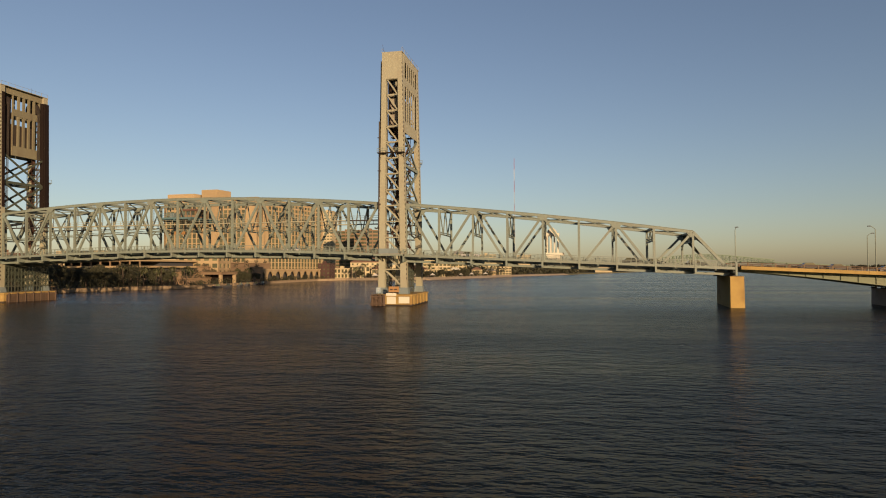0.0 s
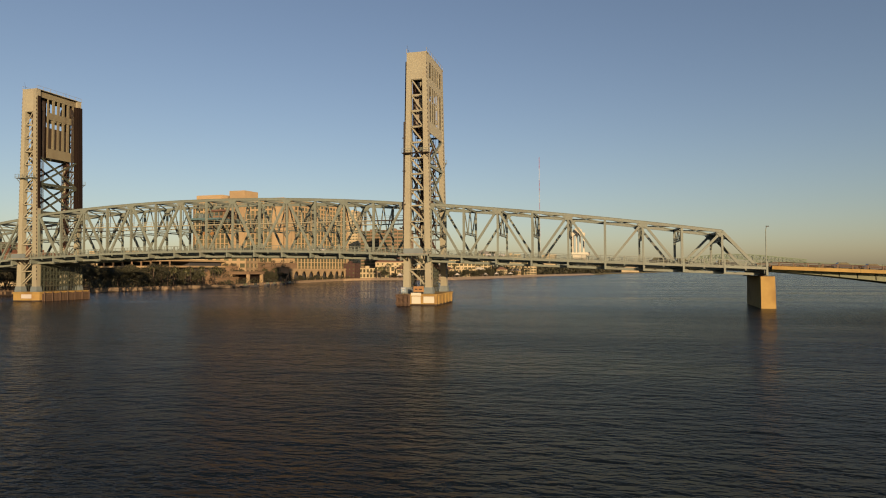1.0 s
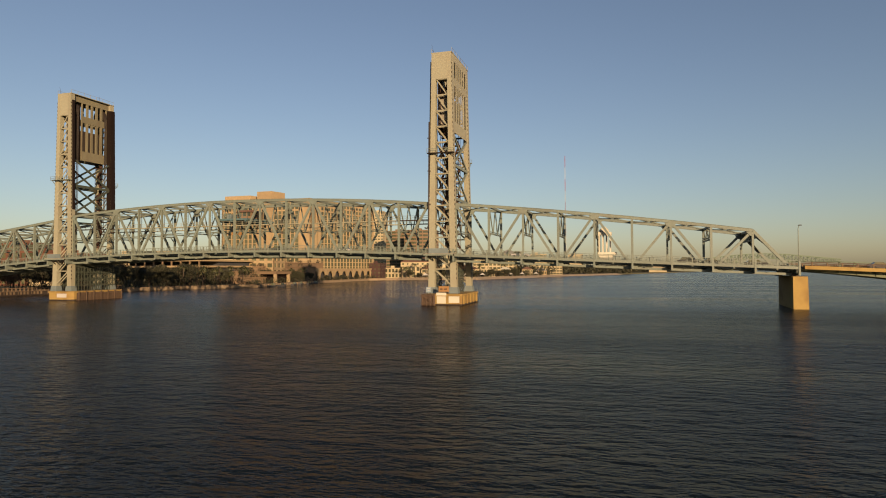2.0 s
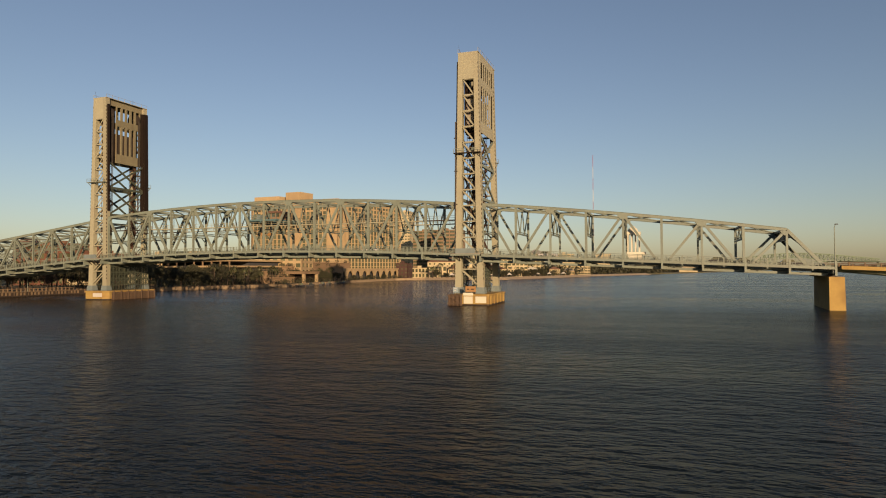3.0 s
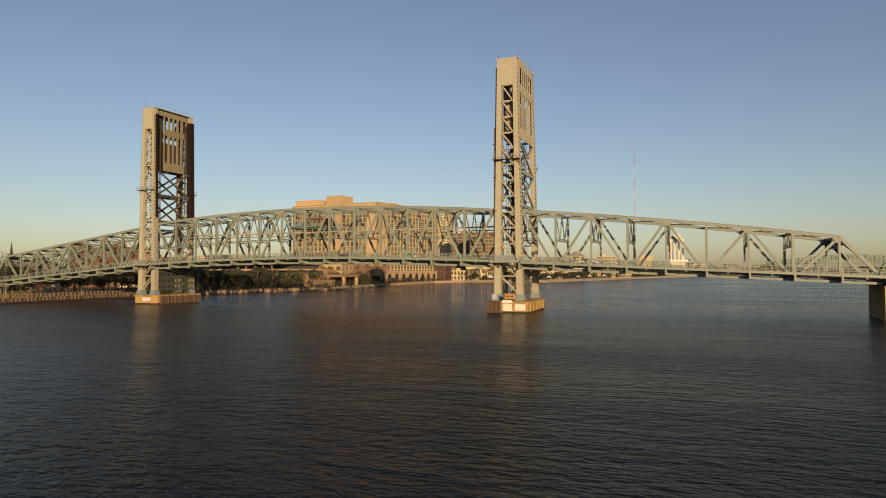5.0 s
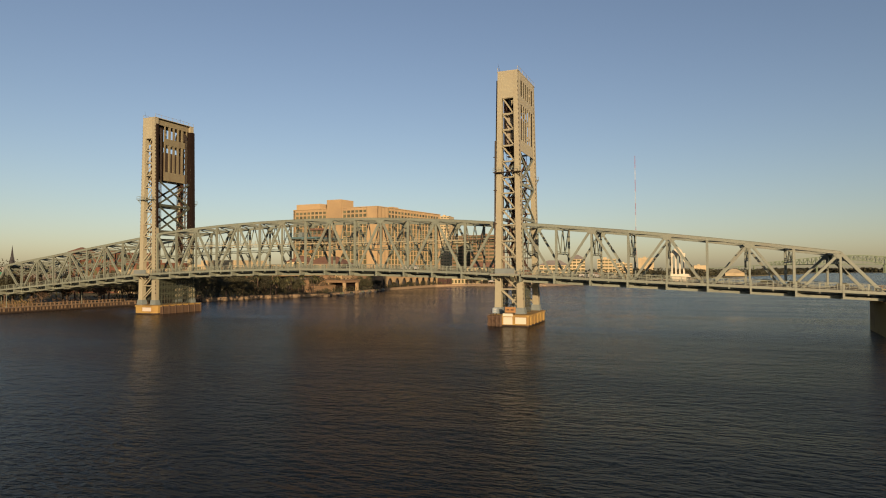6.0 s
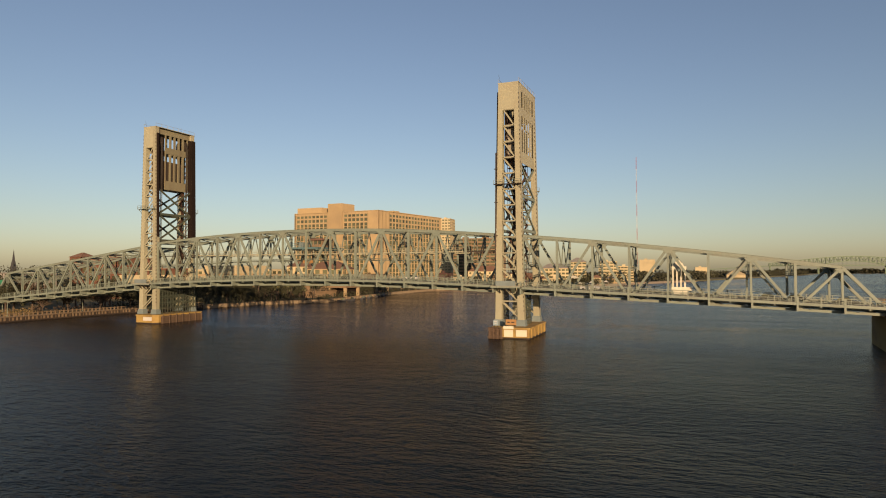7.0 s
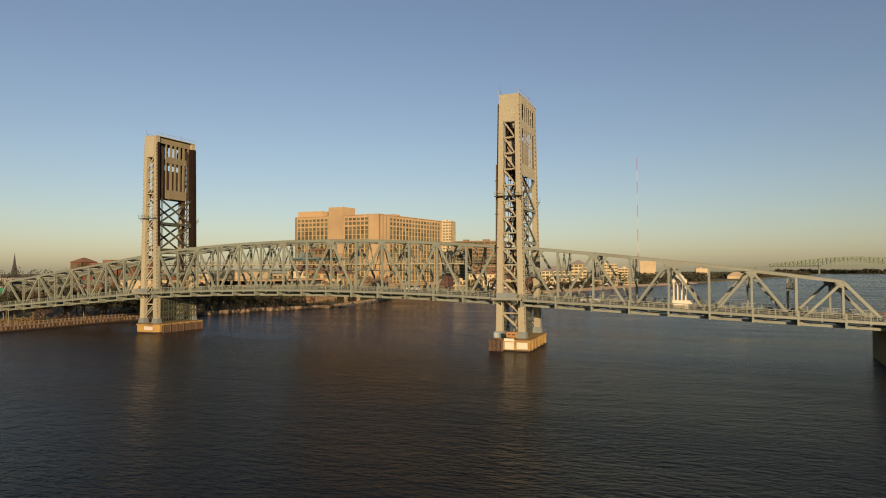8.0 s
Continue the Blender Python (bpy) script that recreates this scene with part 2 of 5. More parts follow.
def whole(name, mesh, mat, label, category, group="", kind=""):
    """A thing or a piece of the setting that is one mesh."""
    me = mesh.data(name)
    me.materials.append(mat)
    return tagged(new(name, me), label, category, group, kind)


# ---- water ----
w = Mesh()
w.solid([(-4000, -3000, 0), (4000, -3000, 0), (4000, 5200, 0), (-4000, 5200, 0)], [(0, 1, 2, 3)])
whole("water", w, WATER, "dark rippled river water reflecting the evening sky", "river", kind="structure")

# ---- the lift bridge ----
MID, XR, XL, FAR = -57.75, 0.35, -115.7, 14.5     # mid-span, tower centres, far truss
P_SIDE, P_LIFT = 8.05, 7.8                        # panel lengths


def deck(x):
    """Height of the walkway's edge beam."""
    if x > 3.5:
        return 11.66 - 0.047 * (x - 3.5)
    if x < -119.0:
        return 11.66 - 0.08 * (-119.0 - x)
    return 13.3 - 1.05 * ((x - MID) / 49.0) ** 2


def chord(x):
    """Height of the top chord."""
    if x > 3.4:
        return 24.17 - 0.09 * (x - 3.5) - 0.00046 * (x - 3.5) ** 2
    if x < -118.9:
        return 23.5 - 0.127 * (-119.0 - x)
    return 27.1 - 2.5 * ((x - MID) / 54.6) ** 2


def rail_post_mesh():
    m = Mesh()
    m.box(-0.05, 0.05, -0.05, 0.05, 0.0, 1.15)
    m.box(-0.09, 0.09, -0.07, 0.07, 0.0, 0.06)
    me = m.data("rail_post")
    me.materials.append(STEEL)
    return me


RAIL_POST = rail_post_mesh()


def truss_span(xs, label, closed_left, closed_right):
    """A through-truss span on the panel points xs; even points carry the diagonals' heads. closed: ends in an upright, not a sloping end post."""
    n = len(xs) - 1
    span = thing("truss_span", (sum(xs) / len(xs), FAR / 2, deck(xs[n // 2]) - 1.6), label, "bridge span", "spans of the lift bridge")
    even = [i for i in range(n + 1) if (i % 2 == 0)] if closed_left else [i for i in range(n + 1) if (n - i) % 2 == 0]
    top_first = 0 if closed_left else 1
    top_last = n if closed_right else n - 1

    def bot(i, y):
        return Vector((xs[i], y, deck(xs[i]) - 1.3))

    def top(i, y):
        return Vector((xs[i], y, chord(xs[i]) - 0.3))

    for y in (0.0, FAR):
        for i in range(n):
            m = Mesh()
            m.girder(bot(i, y), bot(i + 1, y), 0.5, 0.55)
            part("bottom_chord", m, STEEL, span)
        for i in range(top_first, top_last):
            m = Mesh()
            m.beam(top(i, y), top(i + 1, y), 0.62, 0.6)
            m.beam(top(i, y) + Vector((0, 0, 0.33)), top(i + 1, y) + Vector((0, 0, 0.33)), 0.05, 0.78)
            part("top_chord", m, STEEL, span)
        for i in range(top_first, top_last + 1):
            m = Mesh()
            w_ = 0.42 if i in even else 0.5
            m.girder(bot(i, y), top(i, y), w_, 0.5)
            part("post", m, STEEL, span)
            g = Mesh()
            if i in even:
                rt = 0.35 if i == top_last and not closed_right else 1.3
                lt = 0.35 if i == top_first and not closed_left else 1.3
                shape = ((-lt, -0.25), (-lt * 0.4, -1.15), (rt * 0.4, -1.15), (rt, -0.25))
                for s in (-0.31, 0.31):
                    g.hexa([top(i, y) + Vector((dx, s - 0.02, dz)) for dx, dz in shape], [top(i, y) + Vector((dx, s + 0.02, dz)) for dx, dz in shape])
            else:
                for s in (-0.31, 0.31):
                    g.hexa([bot(i, y) + Vector((dx, s - 0.02, dz)) for dx, dz in ((-1.2, 0.2), (1.2, 0.2), (0.5, 1.2), (-0.5, 1.2))],
                           [bot(i, y) + Vector((dx, s + 0.02, dz)) for dx, dz in ((-1.2, 0.2), (1.2, 0.2), (0.5, 1.2), (-0.5, 1.2))])
            part("gusset_plate", g, STEEL, span)
        for i in range(n):
            a, b = (i, i + 1) if i in even else (i + 1, i)
            if a < top_first or a > top_last:
                continue
            m = Mesh()
            m.girder(top(a, y), bot(b, y), 0.5, 0.5)
            part("diagonal", m, STEEL, span)
        for e, k in ((0, 1), (n, n - 1)):
            if (e == 0 and not closed_left) or (e == n and not closed_right):
                m = Mesh()
                m.beam(top(k, y), bot(e, y), 0.62, 0.6)
                part("end_post", m, STEEL, span)
        # walkway outside the truss: slab, edge beam, rails
        s = -1 if y == 0 else 1
        for i in range(n):
            a, b = xs[i], xs[i + 1]
            m = Mesh()
            for yy, ww in ((y + s * 1.5, 0),):
                m.beam((a, yy, deck(a) + 0.22), (b, yy, deck(b) + 0.22), 0.12, 2.0)
            part("walkway_slab", m, CONCRETE, span)
            m = Mesh()
            m.girder((a, y + s * 2.5, deck(a)), (b, y + s * 2.5, deck(b)), 0.56, 0.2, t=0.05)
            part("edge_beam", m, STEEL, span)
            r = Mesh()
            for h, t in ((1.42, 0.12), (1.08, 0.05), (0.78, 0.05), (0.5, 0.05)):
                r.beam((a, y + s * 2.5, deck(a) + h), (b, y + s * 2.5, deck(b) + h), t, 0.08)
            c = (a + b) / 2
            r.box(c - 0.11, c + 0.11, y + s * 2.5 - 0.07, y + s * 2.5 + 0.07, deck(c) + 0.27, deck(c) + 1.5)
            rail = part("railing", r, STEEL, span)
            h = Mesh()
            h.box(c - 0.14, c + 0.14, y + s * 2.5 - 0.08, y + s * 2.5 + 0.08, deck(c) - 0.62, deck(c) - 0.27)
            part("edge_stub", h, STEEL, span)
            for j in range(4):
                x = a + (b - a) * (j + 0.5) / 4
                o = part("rail_post", RAIL_POST, STEEL, rail)
                o.location = Vector((x, y + s * 2.5, deck(x) + 0.28)) - span.location
            # inner crash rail on the roadway side
            r = Mesh()
            for h in (0.45, 0.85):
                r.beam((a, y - s * 0.55, deck(a) + h), (b, y - s * 0.55, deck(b) + h), 0.08, 0.06)
            for j in range(4):
                x = a + (b - a) * (j + 0.5) / 4
                r.box(x - 0.06, x + 0.06, y - s * 0.55 - 0.05, y - s * 0.55 + 0.05, deck(x) + 0.05, deck(x) + 0.85)
            part("crash_rail", r, STEEL, span)
        for i in range(n + 1):
            b = Mesh()
            x = xs[i]
            for dx in (-0.12, 0.12):
                b.hexa([(x + dx - 0.03, y, deck(x) - 1.45), (x + dx + 0.03, y, deck(x) - 1.45), (x + dx + 0.03, y, deck(x) + 0.1), (x + dx - 0.03, y, deck(x) + 0.1)],
                       [(x + dx - 0.03, y + s * 2.5, deck(x) - 1.4), (x + dx + 0.03, y + s * 2.5, deck(x) - 1.4),
                        (x + dx + 0.03, y + s * 2.4, deck(x) + 0.1), (x + dx - 0.03, y + s * 2.4, deck(x) + 0.1)])
            b.beam((x, y + s * 2.58, deck(x) - 1.5), (x, y + s * 2.58, deck(x) + 1.42), 0.4, 0.14)
            part("walkway_bracket", b, STEEL, span)
    # floor: beams, stringers, road slab
    for i in range(n + 1):
        m = Mesh()
        x = xs[i]
        m.girder((x, 0.3, deck(x) - 0.75), (x, FAR - 0.3, deck(x) - 0.75), 1.2, 0.4, (1, 0, 0), 0.06)
        part("floor_beam", m, STEEL, span)
    for i in range(n):
        a, b = xs[i], xs[i + 1]
        for y in (1.2, 3.5, 5.8, 8.2, 10.5, 12.8):
            m = Mesh()
            m.beam((a, y, deck(a) - 0.45), (b, y, deck(b) - 0.45), 0.6, 0.2)
            part("stringer", m, STEEL, span)
        m = Mesh()
        m.beam((a, FAR / 2, deck(a) - 0.03), (b, FAR / 2, deck(b) - 0.03), 0.2, 12.8)
        part("road_slab", m, ASPHALT, span)
        m = Mesh()
        m.beam((a, 0.3, deck(a) - 1.5), (b, FAR - 0.3, deck(b) - 1.5), 0.25, 0.2, (0, 0, 1))
        m.beam((a, FAR - 0.3, deck(a) - 1.5), (b, 0.3, deck(b) - 1.5), 0.25, 0.18, (0, 0, 1))
        part("lower_lateral", m, STEEL, span)
    # overhead bracing
    for i in range(top_first, top_last + 1):
        x, z = xs[i], chord(xs[i])
        m = Mesh()
        m.girder((x, 0, z - 0.3), (x, FAR, z - 0.3), 0.5, 0.4, (1, 0, 0), 0.06)
        part("top_strut", m, STEEL, span)
        low = deck(x) + 5.5
        if z - low > 0.8:
            m = Mesh()
            m.beam((x, 0, low), (x, FAR, low), 0.3, 0.3, (1, 0, 0))
            m.beam((x, 0, low + 0.45), (x, FAR, low + 0.45), 0.14, 0.3, (1, 0, 0))
            for ya, yb in ((0.35, FAR * 0.32), (FAR * 0.5, FAR * 0.32), (FAR * 0.5, FAR * 0.68), (FAR - 0.35, FAR * 0.68)):
                m.beam((x, ya, z - 0.4), (x, yb, low), 0.24, 0.22, (1, 0, 0))
            for y, s in ((0.25, 1), (FAR - 0.25, -1)):
                m.beam((x, y, low - 1.5), (x, y + s * 1.6, low), 0.22, 0.2, (1, 0, 0))
            part("sway_frame", m, STEEL, span)
    for e, k in ((0, 1), (n, n - 1)):
        if (e == 0 and not closed_left) or (e == n and not closed_right):
            for y, s in ((0.3, 1), (FAR - 0.3, -1)):
                p, q = top(k, y), top(k, y).lerp(bot(e, y), 0.5)
                r = top(k, y + s * 5.2)
                off = Vector((0, 0, 0.05))
                m = Mesh()
                m.solid([p, q, r, p + off, q + off, r + off], [(0, 1, 2), (5, 4, 3), (0, 3, 4, 1), (1, 4, 5, 2), (2, 5, 3, 0)])
                part("portal_knee", m, STEEL, span)
            m = Mesh()
            a_, b_ = top(k, 0.3).lerp(bot(e, 0.3), 0.12), top(k, FAR - 0.3).lerp(bot(e, FAR - 0.3), 0.12)
            m.girder(a_, b_, 0.9, 0.4, (1, 0, 0), 0.06)
            part("portal_beam", m, STEEL, span)
    for i in range(top_first, top_last):
        m = Mesh()
        a, b = xs[i], xs[i + 1]
        m.beam((a, 0.3, chord(a) - 0.25), (b, FAR - 0.3, chord(b) - 0.25), 0.26, 0.24, (0, 0, 1))
        m.beam((a, FAR - 0.3, chord(a) - 0.25), (b, 0.3, chord(b) - 0.25), 0.26, 0.2, (0, 0, 1))
        part("top_lateral", m, STEEL, span)
    return span


xs_right = [3.6 + P_SIDE * k for k in range(10)]
xs_left = [-119.0 - 8.03 * k for k in reversed(range(10))]
xs_lift = [MID - 54.6 + P_LIFT * k for k in range(15)]
truss_span(xs_right, "grey-green steel truss side span with road deck and railings", True, False)
truss_span(xs_left, "grey-green steel truss side span reaching the wooded bank", False, True)
truss_span(xs_lift, "lowered grey-green steel lift span between the two towers", True, True)


def boxes(*bs):
    m = Mesh()
    for b in bs:
        m.box(*b)
    return m


def lift_tower(cx, inner, label):
    """A lift tower over the roadway. inner: +1 or -1, the way to the lift span."""
    t = thing("lift_tower", (cx, FAR / 2, 2.6), label, "bridge tower", "lift towers")
    ZT, ZB = 60.7, 2.6

    def half(z):
        return 2.45 + (3.55 - 2.45) * (ZT - z) / (ZT - 4.0)

    for y in (0.0, FAR):
        for s in (-1, 1):
            m = Mesh()
            rings = []
            for z in (ZB, 14.0, 26.0, 42.0, ZT):
                wd = 1.1 + 0.5 * (1 - (z - ZB) / (ZT - ZB))
                xa, xb = sorted((cx + s * half(z), cx + s * (half(z) - wd)))
                rings.append([(xa, y - 0.7, z), (xb, y - 0.7, z), (xb, y + 0.7, z), (xa, y + 0.7, z)])
            m.loft(rings)
            leg = part("leg", m, PANEL, t)
            r = Mesh()
            for zz in np.arange(6.0, 58.0, 1.1):
                r.box(cx + s * half(zz) - 0.04, cx + s * half(zz) + 0.04, y - 0.74, y - 0.55, zz, zz + 0.5)
            tagged(part("rivet_strip", r, STEEL_DARK, leg), kind="stuff")
            f = Mesh()
            c = cx + s * (half(3.4) - 0.8)
            f.prism([(c - 1.15, y - 1.0), (c + 1.15, y - 1.0), (c + 1.15, y + 1.0), (c - 1.15, y + 1.0)], 2.6, 4.1, 0.86)
            part("leg_base", f, SLATE_BLUE, leg, "faded blue-grey painted column base")
        # lattice of the narrow face
        m = Mesh()
        zs = list(np.linspace(4.6, 54.3, 14))
        for k, (z0, z1) in enumerate(zip(zs, zs[1:])):
            e0, e1 = half(z0) - 1.35, half(z1) - 1.3
            for yy in (y - 0.5, y + 0.5):
                m.beam((cx - e1, yy, z1), (cx + e1, yy, z1), 0.28, 0.1)
                if inner < 0:
                    m.beam((cx - e1, yy, z1), (cx + e0, yy, z0), 0.26, 0.1)
                else:
                    m.beam((cx + e1, yy, z1), (cx - e0, yy, z0), 0.26, 0.1)
        part("lattice", m, PANEL, t)
        # closed head over the lattice
        m = Mesh()
        h = half(57)
        m.box(cx - h + 1.0, cx + h - 1.0, y - 0.68, y + 0.68, 54.3, ZT)
        part("head_plate", m, PANEL, t)
        # balcony
        zb = 36.2 if inner < 0 else 35.0
        s = -1 if y == 0 else 1
        m = Mesh()
        h = half(zb)
        m.box(cx - h - 0.5, cx + h + 0.3, min(y + s * 0.7, y + s * 1.9), max(y + s * 0.7, y + s * 1.9), zb, zb + 0.15)
        for bx in (-h, 0, h):
            m.beam((cx + bx, y + s * 0.7, zb - 1.0), (cx + bx, y + s * 1.8, zb), 0.12, 0.12)
        bal = part("balcony", m, STEEL_DARK if y == 0 and inner < 0 else STEEL, t)
        r = Mesh()
        for hh in (0.55, 1.1):
            r.beam((cx - h - 0.5, y + s * 1.86, zb + hh), (cx + h + 0.3, y + s * 1.86, zb + hh), 0.07, 0.07)
        for bx in np.linspace(-h - 0.45, h + 0.25, 6):
            r.box(cx + bx - 0.04, cx + bx + 0.04, y + s * 1.86 - 0.04, y + s * 1.86 + 0.04, zb, zb + 1.1)
        part("railing", r, STEEL, bal)
    # slotted screens over the roadway: flush outside, set back between the legs on the lift side
    for s in (-1, 1):
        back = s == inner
        # left tower's inner screen wears rust plus shade painted into the plate colour
        skin = PANEL_WORN_SHADED if back and inner > 0 else PANEL
        # left tower's braces: shade put into the paint, the right tower's stay plain
        bars_ = LATTICE_SHADED if inner > 0 else STEEL
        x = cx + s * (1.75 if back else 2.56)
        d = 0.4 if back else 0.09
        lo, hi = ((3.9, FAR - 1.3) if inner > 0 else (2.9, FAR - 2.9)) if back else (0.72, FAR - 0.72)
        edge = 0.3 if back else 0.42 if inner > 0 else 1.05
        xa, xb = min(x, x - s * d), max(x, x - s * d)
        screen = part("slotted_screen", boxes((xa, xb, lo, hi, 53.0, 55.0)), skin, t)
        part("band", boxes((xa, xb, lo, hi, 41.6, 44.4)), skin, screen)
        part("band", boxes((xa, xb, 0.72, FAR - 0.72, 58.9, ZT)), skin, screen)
        for ya, yb in ((lo, lo + edge), (hi - edge, hi)):
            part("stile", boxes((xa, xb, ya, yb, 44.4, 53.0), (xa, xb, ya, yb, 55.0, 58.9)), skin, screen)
        run = hi - lo - 2 * edge
        n = 5 if back else 7 if inner > 0 else 6
        for k in range(1, n):
            y = lo + edge + run * k / n
            bw = 0.32 if back else 0.45
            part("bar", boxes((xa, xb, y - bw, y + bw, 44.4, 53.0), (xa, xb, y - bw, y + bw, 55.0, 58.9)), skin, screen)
        for z0, z1 in ((25.4, 33.6), (33.6, 41.6)):
            h0, h1 = s * (half(z0) - 0.5), s * (half(z1) - 0.5)
            for ya, yb, dd in ((0.6, FAR - 0.6, 0.4), (FAR - 0.6, 0.6, 0.36)):
                b = Mesh()
                b.girder((cx + h0, ya, z0), (cx + h1, yb, z1), 0.46, dd, (1, 0, 0), 0.06)
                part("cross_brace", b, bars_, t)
            b = Mesh()
            b.girder((cx + h0, 0.6, z0), (cx + h0, FAR - 0.6, z0), 0.7, 0.5, (1, 0, 0), 0.06)
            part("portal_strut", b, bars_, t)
        h0 = s * (half(8) - 0.6)
        end = FAR - 0.6 if inner > 0 else FAR * 0.55
        if back and inner > 0:
            h0, end = s * (half(6) + 0.2), FAR + 0.7
        levels = (4.2, 6.0, 7.9, 9.8)
        for z in levels:
            b = Mesh()
            b.beam((cx + h0, 0.6, z), (cx + h0, end, z), 0.24, 0.3, (1, 0, 0))
            part("lower_strut", b, LATTICE_SHADED, t)
        n = 14 if inner > 0 else 6
        ys = [0.6 + (end - 0.6) * k / n for k in range(n + 1)]
        for k, y in enumerate(ys):
            b = Mesh()
            b.beam((cx + h0, y, 2.6), (cx + h0, y, 10.4), 0.2 if k % 2 else 0.12, 0.2, (1, 0, 0))
            part("lower_post", b, LATTICE_SHADED, t)
        for k in range(0, n - 1, 2):
            for z0, z1 in zip(levels, levels[1:]):
                b = Mesh()
                b.beam((cx + h0, ys[k], z0), (cx + h0, ys[k + 2], z1), 0.13, 0.12, (1, 0, 0))
                b.beam((cx + h0 - 0.13, ys[k + 2], z0), (cx + h0 - 0.13, ys[k], z1), 0.13, 0.1, (1, 0, 0))
                part("lower_brace", b, LATTICE_SHADED, t)
        b = Mesh()
        b.beam((cx + h0, 0.6, 10.6), (cx + h0, FAR - 0.6, 10.6), 1.2, 0.25, (1, 0, 0))
        part("lower_girder", b, LATTICE_SHADED, t)
        if back:
            for ya, yb in ((0.75, 3.7), (FAR - 1.2, FAR - 0.75)):
                b = Mesh()
                b.box(cx + s * 1.2 - 0.15, cx + s * 1.2 + 0.15, ya, yb, 41.6, 58.2)
                part("rope_trunk", b, RUST, t, "dark rusty rope trunk beside the screen")
        # skirts over the deck: closed plates between the legs' inner edges at the portal
        if back:
            for y, gw in ((0.0, 0.35), (FAR, 0.74)):
                g = Mesh()
                for z0, z1 in ((26.5, 42.0), (42.0, 58.8)):
                    xa, xb = cx + s * half(z0), cx + s * half(z1)
                    g.hexa([(xa, y - gw, z0), (xa + s * 0.38, y - gw, z0), (xa + s * 0.38, y + gw, z0), (xa, y + gw, z0)][::int(s)],
                           [(xb, y - gw, z1), (xb + s * 0.38, y - gw, z1), (xb + s * 0.38, y + gw, z1), (xb, y + gw, z1)][::int(s)])
                part("guide_rail", g, RUST, t, "rusty brown lift-span guide rail")
            # added plate that turns the far leg's near face dark brown
            g = Mesh()
            for z0, z1 in ((26.5, 42.0), (42.0, 58.8)):
                xa, xb = cx + s * (half(z0) - 0.75), cx + s * (half(z1) - 0.62)
                wa, wb = 0.7, 0.6
                g.hexa([(xa - wa, FAR - 0.95, z0), (xa + wa, FAR - 0.95, z0), (xa + wa, FAR - 0.7, z0), (xa - wa, FAR - 0.7, z0)],
                       [(xb - wb, FAR - 0.95, z1), (xb + wb, FAR - 0.95, z1), (xb + wb, FAR - 0.7, z1), (xb - wb, FAR - 0.7, z1)])
            part("guide_channel", g, RUST, t, "dark brown plate added on the far leg")
    m = Mesh()
    m.box(cx - 2.6, cx + 2.6, -0.7, FAR + 0.7, ZT, ZT + 0.15)
    for x in (cx - 2.5, cx + 2.5):
        m.beam((x, -0.6, ZT + 1.1), (x, FAR + 0.6, ZT + 1.1), 0.05, 0.05)
        for y in np.linspace(-0.6, FAR + 0.6, 8):
            m.box(x - 0.03, x + 0.03, y - 0.03, y + 0.03, ZT, ZT + 1.1)
    part("roof", m, PANEL, t)
    m = Mesh()
    m.box(cx - 1.3, cx + 1.3, 1.3 if inner < 0 else 2.9, FAR - 2.9, 43.6, 50.6)
    # left counterweight is concrete too; dark brown stands in for its shadow
    part("counterweight", m, CONCRETE if inner < 0 else STEEL_DARK, t, "stained concrete counterweight")
    for y in (2.2, FAR - 2.2):
        m = Mesh()
        m.tube((cx, y - 0.5, 56.6), (cx, y + 0.5, 56.6), 2.1, n=20)
        m.tube((cx, y - 0.8, 56.6), (cx, y + 0.8, 56.6), 0.5, n=12)
        part("sheave", m, STEEL_DARK, t)
        c = Mesh()
        for dy in (-0.3, -0.1, 0.1, 0.3):
            c.tube((cx + inner * 2.05, y + dy, 26.5), (cx + inner * 2.05, y + dy, 56.6), 0.05, n=5)
            c.tube((cx - inner * 1.5, y + dy, 50.4), (cx - inner * 2.0, y + dy, 56.6), 0.05, n=5)
        part("hoist_ropes", c, STEEL_DARK, t)
    # service stair inside the shaft behind each narrow face
    for y0, y1 in ((1.2, 3.0), (FAR - 3.0, FAR - 1.2)):
        for dx in (-0.85, 0.85):
            for yy in (y0 + 0.05, y1 - 0.05):
                part("stair_post", boxes((cx + dx - 0.05, cx + dx + 0.05, yy - 0.05, yy + 0.05, 12.0, 53.6)), RUST_RED, t)
        for k in range(12):
            z0 = 14.0 + k * 3.3
            q = 1 if k % 2 else -1
            part("stair_landing", boxes((cx - 0.9, cx + 0.9, y0, y1, z0, z0 + 0.12)), RUST_RED, t)
            m = Mesh()
            m.beam((cx - q * 0.8, (y0 + y1) / 2, z0 + 0.1), (cx + q * 0.8, (y0 + y1) / 2, z0 + 3.3), 0.3, 0.8)
            part("stair_flight", m, RUST_RED, t)
            m = Mesh()
            m.beam((cx - 0.85, y0, z0 + 1.0), (cx + 0.85, y0, z0 + 1.0), 0.08, 0.06)
            part("stair_rail", m, RUST_RED, t)
    m = Mesh()
    m.tube((cx + 1.9, 10.0, ZT), (cx + 1.9, 10.0, ZT + 1.8), 0.05, 0.03, 6)
    m.tube((cx - 2.0, 0.0, ZT), (cx - 2.6, 0.0, ZT + 2.4), 0.04, 0.02, 6)
    part("aerial", m, STEEL_DARK, t)
    return t


lift_tower(XR, -1, "tall sunlit cream steel lift tower with slotted head")
lift_tower(XL, 1, "tall cream steel lift tower, inner face rust-stained and coloured as shaded")


